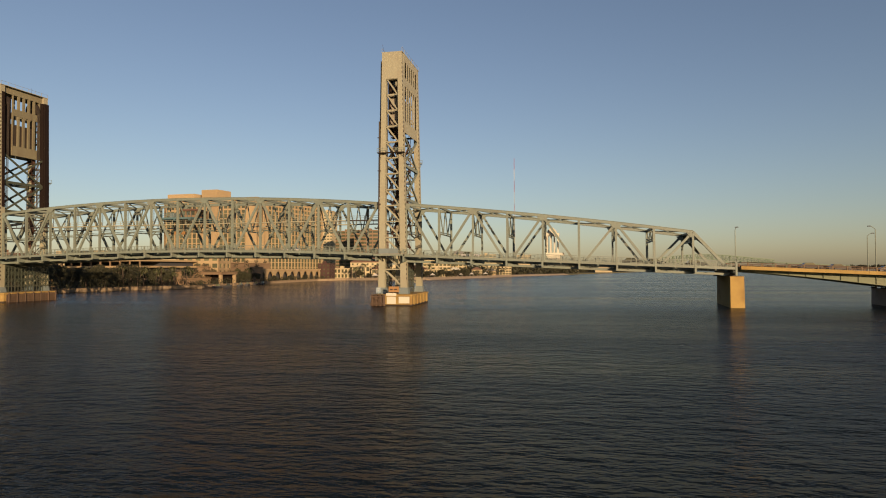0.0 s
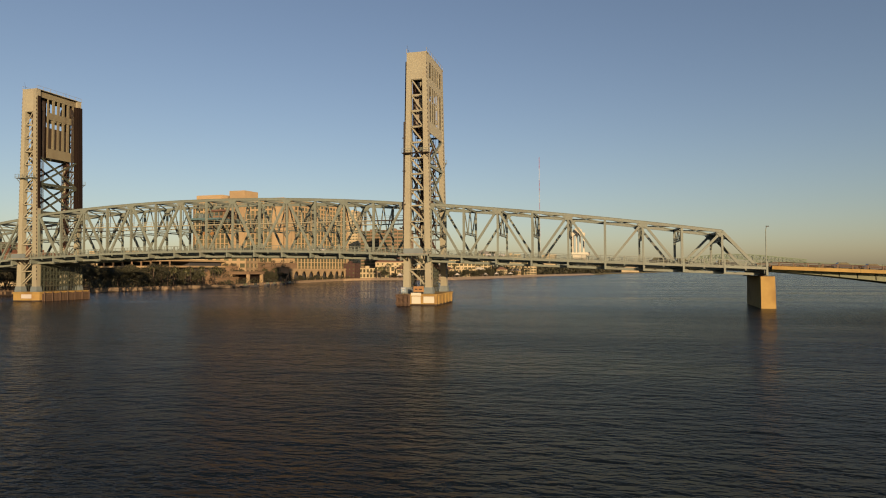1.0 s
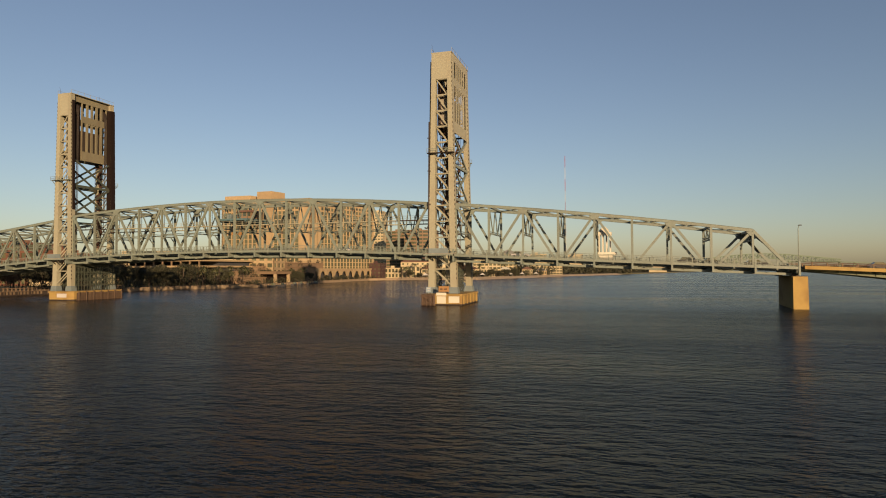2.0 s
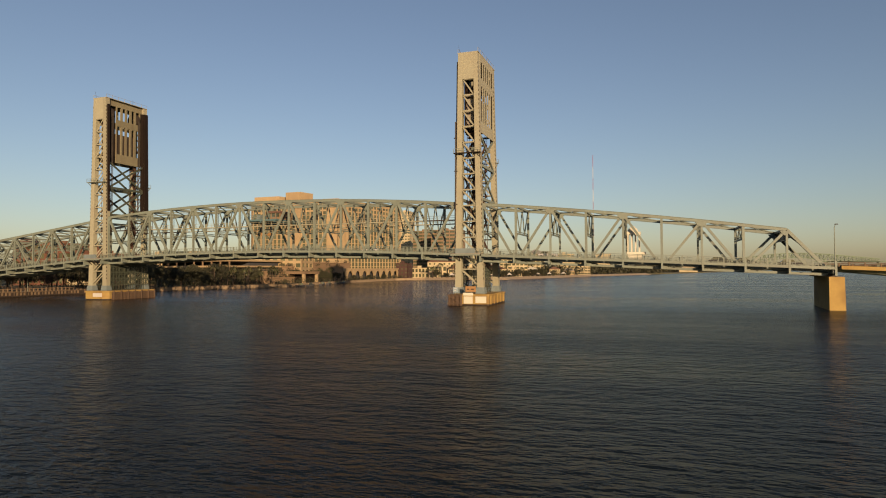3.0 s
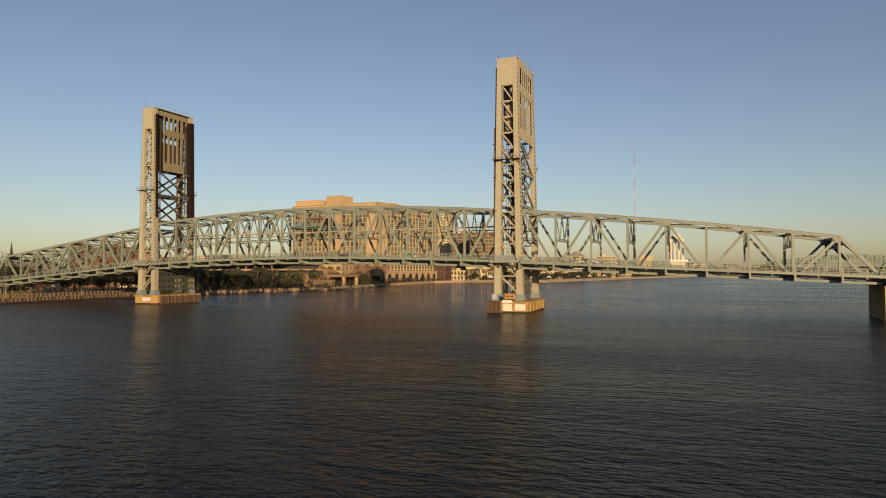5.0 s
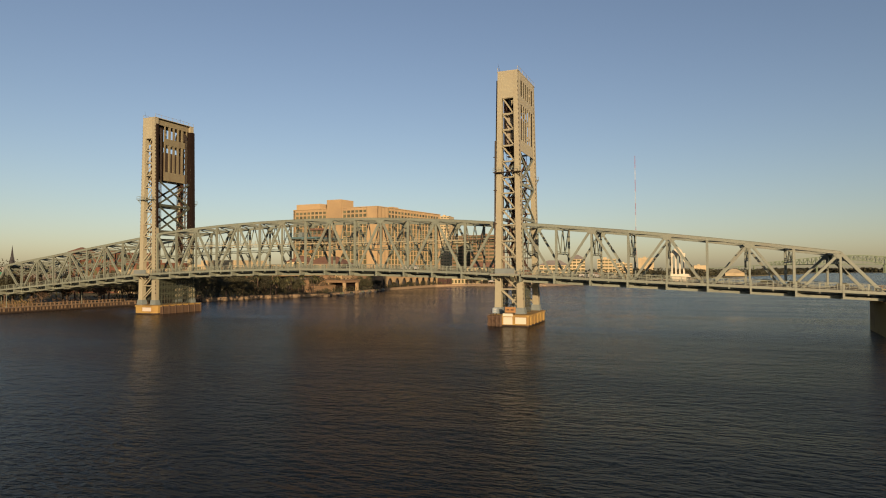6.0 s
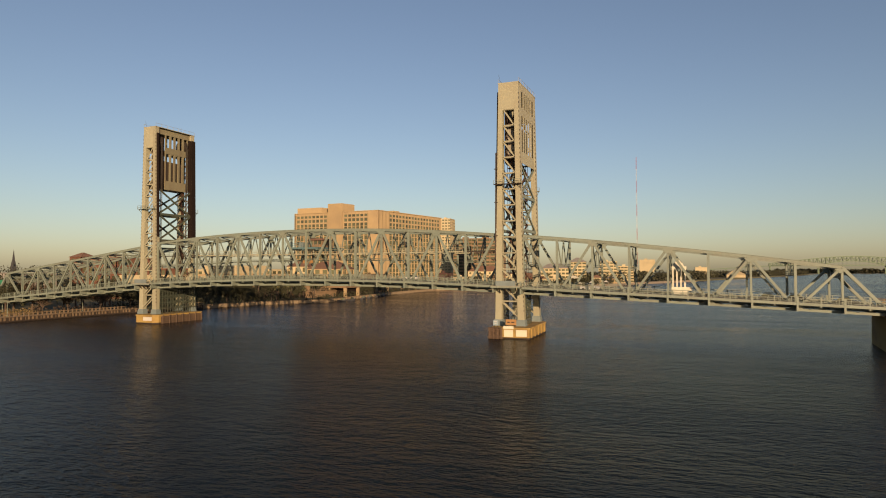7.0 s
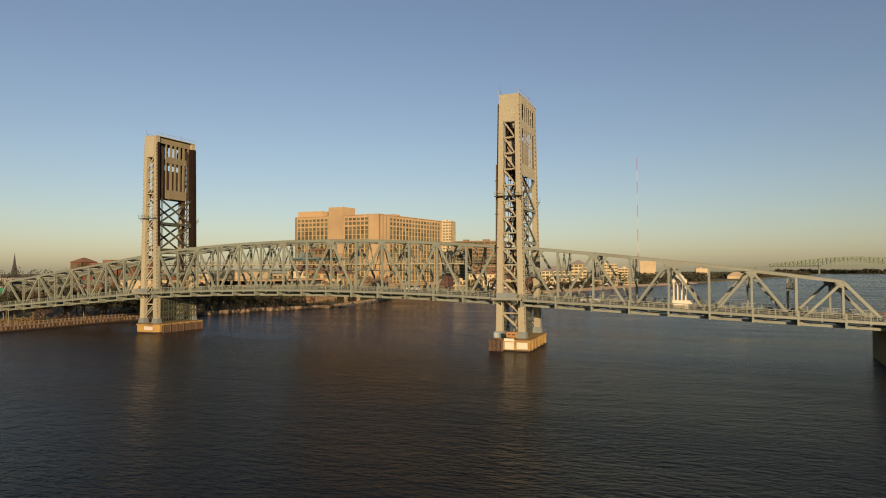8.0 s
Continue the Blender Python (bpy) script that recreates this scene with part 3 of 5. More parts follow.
def tower_pier(x0, x1, x2, y0, y1, c, label):
    """A pier narrowing from x0-x1 at its near end to x2 at the far one, its corners cut by c."""
    p = thing("tower_pier", ((x0 + x1) / 2, (y0 + y1) / 2, 0), label, "bridge pier", "tower piers")
    poly = [(x0 + c, y0), (x1 - c, y0), (x1, y0 + c), (x2, y1 - 1.3), (x2 - 1.3, y1), (x0 + 1.3, y1), (x0, y1 - 1.3), (x0, y0 + c)]
    m = Mesh()
    m.prism(poly, -2.0, 2.2)
    part("footing", m, PIER, p)
    m = Mesh()
    m.prism([(x + (0.15 if x > (x0 + x1) / 2 else -0.15), y + (0.15 if y > 7 else -0.15)) for x, y in poly], 2.2, 2.62)
    part("coping", m, PIER, p)
    m = Mesh()
    m.prism([(x + (0.03 if x > (x0 + x1) / 2 else -0.03), y + (0.03 if y > 7 else -0.03)) for x, y in poly], -2.0, 0.32)
    part("waterline_stain", m, WET_WALL, p, "dark wet band at the waterline")
    for k in range(5):
        f = (k + 0.5) / 5
        x, y = x1 + (x2 - x1) * f, y0 + c + (y1 - 1.3 - y0 - c) * f
        m = Mesh()
        m.box(x - 0.1, x + 0.22, y - 0.22, y + 0.22, 0.2, 2.2)
        part("buttress", m, PIER, p)
    return p


tower_pier(-2.9, 6.1, 5.3, -4.6, 15.9, 0.35, "sunlit yellowish concrete pier standing in the river")
tower_pier(-117.8, -108.8, -108.8, -4.0, 15.9, 1.3, "concrete tower pier with timber fenders in the river")


# ---- end pier and approach viaduct ----
ep = thing("river_pier", (75.7, 7, 0), "tapered pale concrete wall pier carrying the truss end", "bridge pier", "river piers")
m = Mesh()
m.prism([(74.5, -3.9), (77.3, -3.9), (78.6, 15.8), (75.8, 15.8)], -2.0, 6.55, 0.96)
part("shaft", m, PIER, ep)
for y in (0.0, FAR):
    m = Mesh()
    m.box(74.9, 76.3, y - 0.6, y + 0.6, 6.5, 6.95)
    m.prism([(75.1, y - 0.4), (76.1, y - 0.4), (76.1, y + 0.4), (75.1, y + 0.4)], 6.95, 7.3, 0.6)
    part("bearing", m, STEEL_DARK, ep)
m = Mesh()
m.girder((75.8, -2.4, 7.55), (75.8, 16.4, 7.55), 0.8, 0.5, (1, 0, 0), 0.07)
part("end_crossbeam", m, STEEL, ep)


def approach(x):
    return deck(75.8) + 0.35 - 0.048 * (x - 76)


ap = thing("approach_viaduct", (103, 7, 3.4), "low approach viaduct with sunlit concrete parapet and green girders", "viaduct")
for a in range(77, 269, 8):
    b = a + 8
    m = Mesh()
    m.beam((a, 7, approach(a) - 0.15), (b, 7, approach(b) - 0.15), 0.3, 18.4)
    part("deck_slab", m, ASPHALT, ap)
    for y in (-2.4, 16.4):
        m = Mesh()
        m.beam((a, y, approach(a) - 0.05), (b - 0.04, y, approach(b) - 0.05), 0.42, 0.3)
        m.beam((a, y, approach(a) - 0.4), (b - 0.04, y, approach(b) - 0.4), 0.3, 0.46)
        par = part("parapet", m, PIER, ap)
        for j in range(3):
            x = a + (j + 0.5) * 8 / 3
            q = Mesh()
            q.box(x - 0.13, x + 0.13, y - 0.1, y + 0.1, approach(x) + 0.2, approach(x) + 0.86)
            part("parapet_post", q, SAND, par)
        q = Mesh()
        q.beam((a, y, approach(a) + 0.9), (b - 0.04, y, approach(b) + 0.9), 0.16, 0.16)
        q.beam((a, y, approach(a) + 0.6), (b - 0.04, y, approach(b) + 0.6), 0.16, 0.1)
        part("parapet_rail", q, TIMBER, par)


def haunch(x):
    """Depth of the plate girders: shallow over the first pier, deep over the second."""
    return 0.7 + 2.1 * (max(0.0, min(1.0, (x - 77) / 31.6))) ** 1.5 if x <= 108.6 else 0.9 + 1.9 * abs(math.cos((x - 108.6) / 51.6 * math.pi)) ** 1.6


for y in (-0.4, 4.5, 9.5, 14.4):
    m = Mesh()
    xs = [77 + 3.25 * k for k in range(59)]
    for a, b in zip(xs, xs[1:]):
        za, zb = approach(a) - 0.3, approach(b) - 0.3
        for y0, y1, da0, da1 in ((y - 0.03, y + 0.03, 0, 1), (y - 0.25, y + 0.25, 0.96, 1.0)):
            m.hexa([(a, y0, za - haunch(a) * da1), (a, y1, za - haunch(a) * da1), (a, y1, za - haunch(a) * da0), (a, y0, za - haunch(a) * da0)],
                   [(b, y0, zb - haunch(b) * da1), (b, y1, zb - haunch(b) * da1), (b, y1, zb - haunch(b) * da0), (b, y0, zb - haunch(b) * da0)])
        m.box(a - 0.04, a + 0.04, y - 0.22, y, za - haunch(a), za)
    part("plate_girder", m, GIRDER, ap)
for px in (108.6, 160.0, 212.0):
    rp = thing("river_pier", (px, 7, 0), "weathered concrete pier under the approach viaduct", "bridge pier", "river piers")
    zt = approach(px) - 0.3 - haunch(px) - 0.35
    m = Mesh()
    m.prism([(px - 1.5, -3.4), (px + 1.5, -3.4), (px + 2.9, 15.8), (px - 0.1, 15.8)], -2, zt, 0.96)
    part("shaft", m, CONCRETE, rp)
    for y in (-0.4, 4.5, 9.5, 14.4):
        m = Mesh()
        m.box(px - 0.5, px + 0.5, y - 0.4, y + 0.4, zt, zt + 0.36)
        part("bearing", m, STEEL_DARK, rp)


def street_lamp(x, y, z, h, reach, label):
    t = thing("street_lamp", (x, y, z), label, "street lamp", "street lamps on the viaduct")
    m = Mesh()
    m.tube((x, y, z), (x, y, z + 0.4), 0.2, 0.18)
    m.tube((x, y, z + 0.4), (x, y, z + h - 0.7), 0.12, 0.075)
    part("pole", m, STEEL, t)
    m = Mesh()
    pts = [Vector((x + reach * s, y, z + h - 0.7 + 0.7 * math.sin(s * math.pi / 2))) for s in (0, 0.33, 0.66, 1)]
    for p, q in zip(pts, pts[1:]):
        m.tube(p, q, 0.06, n=6)
    part("arm", m, STEEL, t)
    m = Mesh()
    m.prism([(x + reach - 0.35, y - 0.16), (x + reach + 0.35, y - 0.16), (x + reach + 0.35, y + 0.16), (x + reach - 0.35, y + 0.16)], z + h - 0.14, z + h + 0.04, 0.7)
    part("luminaire", m, STEEL_DARK, t)
    return t


street_lamp(76.6, 0.4, approach(76.6) - 0.05, 8.6, 0.35, "slim grey street lamp at the end of the truss")
street_lamp(102.4, -2.0, approach(102) - 0.05, 9.4, -1.1, "grey street lamp with an arm over the viaduct")
street_lamp(107.6, 14.5, approach(107) - 0.05, 9.0, 1.1, "grey street lamp on the far side of the viaduct")
street_lamp(128.0, -2.0, approach(128) - 0.05, 8.6, -1.1, "grey street lamp with an arm over the viaduct")


# ---- things on the bridge ----
def car(x, y, z, heading, paint, label):
    t = thing("car", (x, y, z), label, "car", "cars on the bridge")
    m = Mesh()
    prof = [(-2.2, 0.35), (2.2, 0.35), (2.25, 0.62), (2.05, 0.85), (1.0, 0.95), (-1.9, 0.98), (-2.2, 0.85)]
    cabin = [(-1.75, 0.97), (0.95, 0.95), (0.35, 1.45), (-1.2, 1.47)]
    for pr, wd, nm, mt in ((prof, 0.88, "body", paint), (cabin, 0.74, "cabin", GLASS)):
        q = Mesh()
        n = len(pr)
        q.solid([(a, -wd, b) for a, b in pr] + [(a, wd, b) for a, b in pr],
                [tuple(range(n)), tuple(range(2 * n - 1, n - 1, -1))] + [((i + 1) % n, i, n + i, n + (i + 1) % n) for i in range(n)])
        part(nm, q.data(nm), mt, t)
    q = Mesh()
    q.box(-1.15, 0.3, -0.7, 0.7, 1.46, 1.52)
    part("roof", q.data("roof"), paint, t)
    for wx in (-1.35, 1.4):
        for wy in (-0.8, 0.8):
            q = Mesh()
            q.tube((wx, wy - 0.1, 0.33), (wx, wy + 0.1, 0.33), 0.33, n=14)
            part("wheel", q.data("wheel"), RUBBER, t)
    t.rotation_euler = (0, 0, radians(heading))
    return t


def road(x):
    return deck(x) + 0.07 if x < 76 else approach(x)


for x, y, hd, paint, lab in ((18.5, 3.2, 0, CAR_WHITE, "white saloon car driving on the side span"),
                             (55.5, 3.2, 0, CAR_DARK, "dark saloon car driving on the side span"),
                             (60.8, 6.2, 0, CAR_DARK, "black car driving on the side span"),
                             (69.0, 3.0, 0, CAR_DARK, "dark car leaving the side span"),
                             (-46.0, 3.2, 0, CAR_DARK, "dark car crossing the lift span"),
                             (-31.0, 10.5, 180, CAR_WHITE, "white car crossing the lift span"),
                             (92.0, 3.0, 0, CAR_DARK, "dark car on the approach viaduct"),
                             (98.5, 6.0, 0, CAR_DARK, "dark car on the approach viaduct"),
                             (107.0, 3.0, 0, CAR_DARK, "dark car on the approach viaduct")):
    car(x, y, road(x), hd, paint, lab)

# white steel frame on a broad plinth beside the roadway
g = thing("signal_frame", (38.2, 2.4, road(38)), "white painted steel frame on a broad white plinth", "gantry")
gz = road(38)
m = Mesh()
m.prism([(36.8, 1.3), (39.7, 1.3), (39.7, 3.5), (36.8, 3.5)], gz, gz + 1.2, 1.1)
m.box(36.45, 40.5, 1.0, 3.8, gz + 1.2, gz + 1.9)
part("plinth", m, CREAM_PAINT, g)
for x in (36.75, 37.55, 38.35, 39.15):
    for y in (1.4, 3.4):
        m = Mesh()
        m.box(x - 0.15, x + 0.15, y - 0.15, y + 0.15, gz + 1.9, gz + 5.9)
        m.box(x - 0.24, x + 0.24, y - 0.24, y + 0.24, gz + 5.6, gz + 5.9)
        part("frame_post", m, CREAM_PAINT, g)
m = Mesh()
m.box(36.5, 39.45, 1.1, 3.7, gz + 5.9, gz + 6.4)
part("head_beam", m, CREAM_PAINT, g)
m = Mesh()
m.prism([(36.6, 1.2), (39.0, 1.2), (39.0, 3.6), (36.6, 3.6)], gz + 6.4, gz + 7.2, 0.72)
m.prism([(37.1, 1.7), (38.5, 1.7), (38.5, 3.1), (37.1, 3.1)], gz + 7.2, gz + 7.7, 0.5)
part("cap", m, CREAM_PAINT, g)

# machinery platform inside the lift span
mp_ = thing("machinery_platform", (-57, 7, 21.8), "teal railed machinery platform with a small red-roofed cabin", "platform")
PX0, PX1, PZ = -64.2, -54.3, 22.3
m = Mesh()
m.box(PX0, PX1, 0.6, FAR - 0.6, PZ - 0.5, PZ)
for x in (PX0 + 0.6, (PX0 + PX1) / 2, PX1 - 0.6):
    m.beam((x, 0.5, PZ - 0.7), (x, FAR - 0.5, PZ - 0.7), 0.4, 0.3, (1, 0, 0))
part("floor", m, TEAL, mp_)
for y in (0.7, FAR - 0.7):
    r = Mesh()
    for h in (0.55, 1.1):
        r.beam((PX0, y, PZ + h), (PX1, y, PZ + h), 0.07, 0.07)
    for k in range(10):
        r.box(PX0 + k * 1.1 - 0.03, PX0 + k * 1.1 + 0.03, y - 0.03, y + 0.03, PZ, PZ + 1.1)
    part("railing", r, TEAL, mp_)
m = Mesh()
m.box(-60.0, -55.6, 4.5, 9.5, PZ, PZ + 2.0)
cab = part("cabin", m, BROWN, mp_)
m = Mesh()
m.prism([(-60.4, 4.0), (-55.2, 4.0), (-55.2, 10), (-60.4, 10)], PZ + 2.0, PZ + 2.6, 0.7)
part("cabin_roof", m, TILE, cab, "red roof of the cabin")
for x0 in (-59.7, -58.3, -56.9):
    m = Mesh()
    m.box(x0, x0 + 1.0, 4.46, 4.5, PZ + 0.9, PZ + 2.0)
    part("cabin_window", m, GLASS, cab)
for x, w_, h in ((-63.2, 0.7, 1.6), (-61.4, 0.5, 1.2)):
    m = Mesh()
    m.prism([(x - w_, 5), (x + w_, 5), (x + w_, 8.5), (x - w_, 8.5)], PZ, PZ + h, 0.85)
    part("drive_housing", m, SLATE_BLUE, mp_)
m = Mesh()
m.tube((PX0 + 0.5, 6.6, PZ + 0.9), (PX1 - 0.5, 6.6, PZ + 0.9), 0.22, n=10)
part("drive_shaft", m, STEEL_DARK, mp_)
m = Mesh()
m.box(-60.2, -57.0, 2.0, 2.2, 17.9, 18.7)
part("hanging_board", m, ORANGE, mp_, "faded orange board hung below the platform")
for x in (-60.0, -57.2):
    m = Mesh()
    m.box(x - 0.05, x + 0.05, 2.05, 2.15, 18.7, PZ - 0.5)
    part("hanger", m, STEEL_DARK, mp_)
# service catwalks along the lift span, halfway up the trusses
for y in (1.0, FAR - 1.0):
    c = thing("catwalk", (MID, y, 20.3), "narrow cream steel catwalk hung along the lift span", "catwalk", "catwalks")
    for k in range(14):
        a, b = xs_lift[k], xs_lift[k + 1]
        m = Mesh()
        m.beam((a, y, 20.4), (b, y, 20.4), 0.25, 0.9)
        for h in (0.5, 1.0):
            m.beam((a, y - 0.4, 20.5 + h), (b, y - 0.4, 20.5 + h), 0.06, 0.06)
        for j in range(4):
            x = a + (b - a) * j / 4
            m.box(x - 0.05, x + 0.05, y - 0.44, y - 0.36, 20.4, 21.5)
        part("catwalk_section", m, PANEL if abs(a - MID) < 40 else STEEL_DARK, c)
        m = Mesh()
        m.beam((a, y, 20.4), (a, y, min(24.5, chord(a) - 0.5)), 0.1, 0.1)
        part("hanger", m, STEEL_DARK, c)

# conduit, platforms and boards on the sunlit tower
m = Mesh()
for p, q in (((-2.75, -0.85, 44.0), (-3.0, -0.85, 19.0)), ((-3.0, -0.85, 19.0), (-3.3, -0.85, 18.2)), ((-3.3, -0.85, 18.2), (-4.0, -0.85, 18.4))):
    m.tube(p, q, 0.16, n=8)
cond = thing("cable_conduit", (-3.5, -1.0, 18.2), "dark vertical cable conduit on the tower leg", "conduit")
part("pipe", m, STEEL_DARK, cond)
for zz in (24, 32, 40):
    m = Mesh()
    m.box(-3.2, -2.4, -1.05, -0.65, zz, zz + 0.15)
    part("clamp", m, STEEL_DARK, cond)
for cx, zz in ((XR, deck(XR)), (XL, deck(XL))):
    w_ = thing("tower_walkway", (cx, -1.7, zz), "walkway landing with blue-grey side plates round the tower leg", "walkway", "tower walkways")
    m = Mesh()
    m.box(cx - 3.9, cx + 3.4, -3.2, -0.7, zz + 0.1, zz + 0.3)
    part("landing", m, CONCRETE, w_)
    m = Mesh()
    m.box(cx - 2.6, cx + 2.2, -3.26, -3.2, zz + 0.3, zz + 1.5)
    part("side_plate", m, SLATE_BLUE, w_, "pale blue-grey side plate")
    m = Mesh()
    for h in (0.5, 0.8, 1.1, 1.42):
        m.beam((cx - 3.9, -3.2, zz + h), (cx - 2.6, -3.2, zz + h), 0.07, 0.07)
        m.beam((cx + 2.2, -3.2, zz + h), (cx + 3.4, -3.2, zz + h), 0.07, 0.07)
    part("railing", m, STEEL, w_)
    for k in range(6):
        x = cx - 3.6 + k * 1.35
        m = Mesh()
        m.beam((x, -0.8, zz - 1.4), (x + 0.3, -3.1, zz + 0.1), 0.22, 0.2)
        part("strut", m, STEEL_DARK, w_)
    m = Mesh()
    m.beam((cx - 3.9, -3.2, zz - 0.02), (cx + 3.4, -3.2, zz - 0.02), 0.4, 0.14)
    part("edge_beam", m, STEEL, w_)

fd = thing("timber_fender", (-1.7, -5.3, 0), "dark cross-braced timber fender against the pier", "fender")
for x in (-3.1, -2.15, -1.2, -0.3):
    for y in (-5.6, -4.85):
        m = Mesh()
        m.tube((x, y, -1.5), (x, y, 2.5), 0.2)
        part("fender_post", m, TIMBER, fd)
for z in (0.45, 2.2):
    m = Mesh()
    m.box(-3.35, -0.1, -5.98, -5.8, z - 0.16, z + 0.16)
    part("wale", m, TIMBER, fd)
for a, b in ((0.5, 2.2), (2.2, 0.5)):
    m = Mesh()
    m.beam((-3.0, -5.86, a), (-0.4, -5.86, b), 0.24, 0.1)
    part("brace", m, TIMBER, fd)
for k in range(5):
    m = Mesh()
    m.box(-3.35 + k * 0.65, -3.35 + k * 0.65 + 0.6, -5.9, -4.62, 2.5, 2.6)
    part("deck_board", m, TIMBER, fd)
for k in range(6):
    m = Mesh()
    m.box(-3.3 + k * 0.54, -3.3 + k * 0.54 + 0.47, -5.45, -5.37, -1.0, 2.35)
    part("plank", m, TIMBER, fd)
bs = thing("notice_board", (-1.6, -5.3, 2.6), "pale blue square notice board on two posts", "sign", "notice boards")
m = Mesh()
m.box(-2.2, -1.0, -5.4, -5.32, 3.05, 4.25)
brd = part("board", m, BLUE_SIGN, bs)
for x in (-1.95, -1.25):
    m = Mesh()
    m.box(x - 0.06, x + 0.06, -5.32, -5.22, 2.6, 4.1)
    part("board_post", m, STEEL_DARK, bs)
for z, w_ in ((3.85, 0.35), (3.4, 0.2)):
    m = Mesh()
    m.box(-1.6 - w_, -1.6 + w_, -5.44, -5.40, z, z + 0.16)
    part("text_bar", m, WHITE, brd)
bs = thing("notice_board", (1.8, -4.4, 2.62), "brownish orange notice board at the tower foot", "sign", "notice boards")
m = Mesh()
m.box(0.55, 3.05, -4.4, -4.3, 3.15, 4.45)
brd = part("board", m, ORANGE, bs)
for x in (0.9, 2.7):
    m = Mesh()
    m.box(x - 0.06, x + 0.06, -4.3, -4.2, 2.6, 4.2)
    part("board_post", m, STEEL_DARK, bs)
for x0, x1 in ((0.9, 1.5), (1.9, 2.6)):
    m = Mesh()
    m.box(x0, x1, -4.44, -4.4, 3.65, 3.9)
    part("text_bar", m, STEEL_DARK, brd)
for x0, x1, z0, z1, y in ((0.2, 2.35, 0.45, 2.1, -4.6), (3.05, 5.6, 0.6, 2.1, -4.6), (0.1, 2.5, 2.3, 2.95, -4.75)):
    bs = thing("notice_board", ((x0 + x1) / 2, y - 0.1, z0), "white rectangular board fixed to the pier face", "sign", "notice boards")
    m = Mesh()
    m.box(x0, x1, y - 0.12, y, z0, z1)
    part("board", m, CREAM_PAINT, bs)
bs = thing("notice_board", (-111.8, -4.1, 0.8), "white rectangular board fixed to the yellow pier", "sign", "notice boards")
m = Mesh()
m.box(-113.6, -110.2, -4.12, -4.0, 0.9, 2.0)
part("board", m, WHITE, bs)
# fender wall of upright planks along the shaded pier
fd = thing("timber_fender", (-108.3, 7, 0), "long dark upright-plank fender wall along the tower pier", "fender")
rnd = random.Random(31)
for k in range(34):
    y = -2.2 + k * 0.48
    m = Mesh()
    m.box(-108.5, -108.2 + rnd.uniform(-0.04, 0.04), y, y + 0.45, -1.5, 2.2 + rnd.uniform(-0.1, 0.1))
    part("plank", m, TIMBER, fd)
for z in (0.6, 1.8):
    m = Mesh()
    m.box(-108.16, -107.98, -2.4, 14.3, z - 0.13, z + 0.13)
    part("wale", m, TIMBER, fd)
for k in range(7):
    y = -2.0 + k * 2.6
    m = Mesh()
    m.tube((-107.8, y, -1.5), (-107.8, y, 2.6), 0.17)
    part("fender_post", m, TIMBER, fd)

# ---- north bank ----
SHORE = [(-157, -700), (-157, 26), (-152, 60), (-148, 92), (-131, 122), (-138, 160), (-150, 235), (-155, 312), (-146, 420), (-80, 356), (-56, 455),
         (-37, 565), (24, 760), (136, 1210), (300, 1900), (446, 2600), (3500, 2650)]
SHORE[8] = (-140, 345)
ground_poly = SHORE + [(3500, 4300), (-3800, 4300), (-3800, -700)]
m = Mesh()
m.prism(ground_poly, -3.0, 1.3)
whole("ground", m, GRASS, "dark grassy river bank with worn patches", "ground", kind="structure")
for k in range(1, 12):
    (xa, ya), (xb, yb) = SHORE[k - 1], SHORE[k]
    if k == 1:
        ya = -160
    m = Mesh()
    d = Vector((xb - xa, yb - ya, 0)).normalized()
    o = Vector((d.y, -d.x, 0)) * 0.25
    p, q = Vector((xa, ya, 0)) + o, Vector((xb, yb, 0)) + o
    m.beam(p + Vector((0, 0, 0.1)), q + Vector((0, 0, 0.1)), 2.9, 0.5, (d.y, -d.x, 0))
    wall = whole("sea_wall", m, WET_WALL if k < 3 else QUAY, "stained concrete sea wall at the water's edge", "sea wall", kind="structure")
    if k < 3:
        n_ = int((q - p).length / 1.25)
        for j in range(n_):
            c = p.lerp(q, (j + 0.3) / n_) + o * 1.0
            m = Mesh()
            m.turned((c.x, c.y, 0.5), 0.2, 0.62, 0.95, math.degrees(math.atan2(d.y, d.x)) + 90)
            part("panel", m, SAND, wall)
    if k < 7:
        m = Mesh()
        m.beam(p + o * 1.3 + Vector((0, 0, 0.3)), q + o * 1.3 + Vector((0, 0, 0.3)), 0.22, 0.5, (d.y, -d.x, 0))
        n_ = int((q - p).length / 5.0)
        for j in range(n_):
            c = p.lerp(q, (j + 0.5) / n_) + o * 1.1
            m.turned((c.x, c.y, -1.2), 0.35, 0.5, 2.7, math.degrees(math.atan2(d.y, d.x)) + 90)
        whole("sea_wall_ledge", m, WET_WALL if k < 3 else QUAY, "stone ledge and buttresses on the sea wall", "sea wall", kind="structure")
    m = Mesh()
    m.beam(p + Vector((0, 0, 1.62)), q + Vector((0, 0, 1.62)), 0.16, 0.8, (d.y, -d.x, 0))
    whole("sea_wall_coping", m, SAND, "sandy stone coping along the sea wall", "coping", kind="structure")


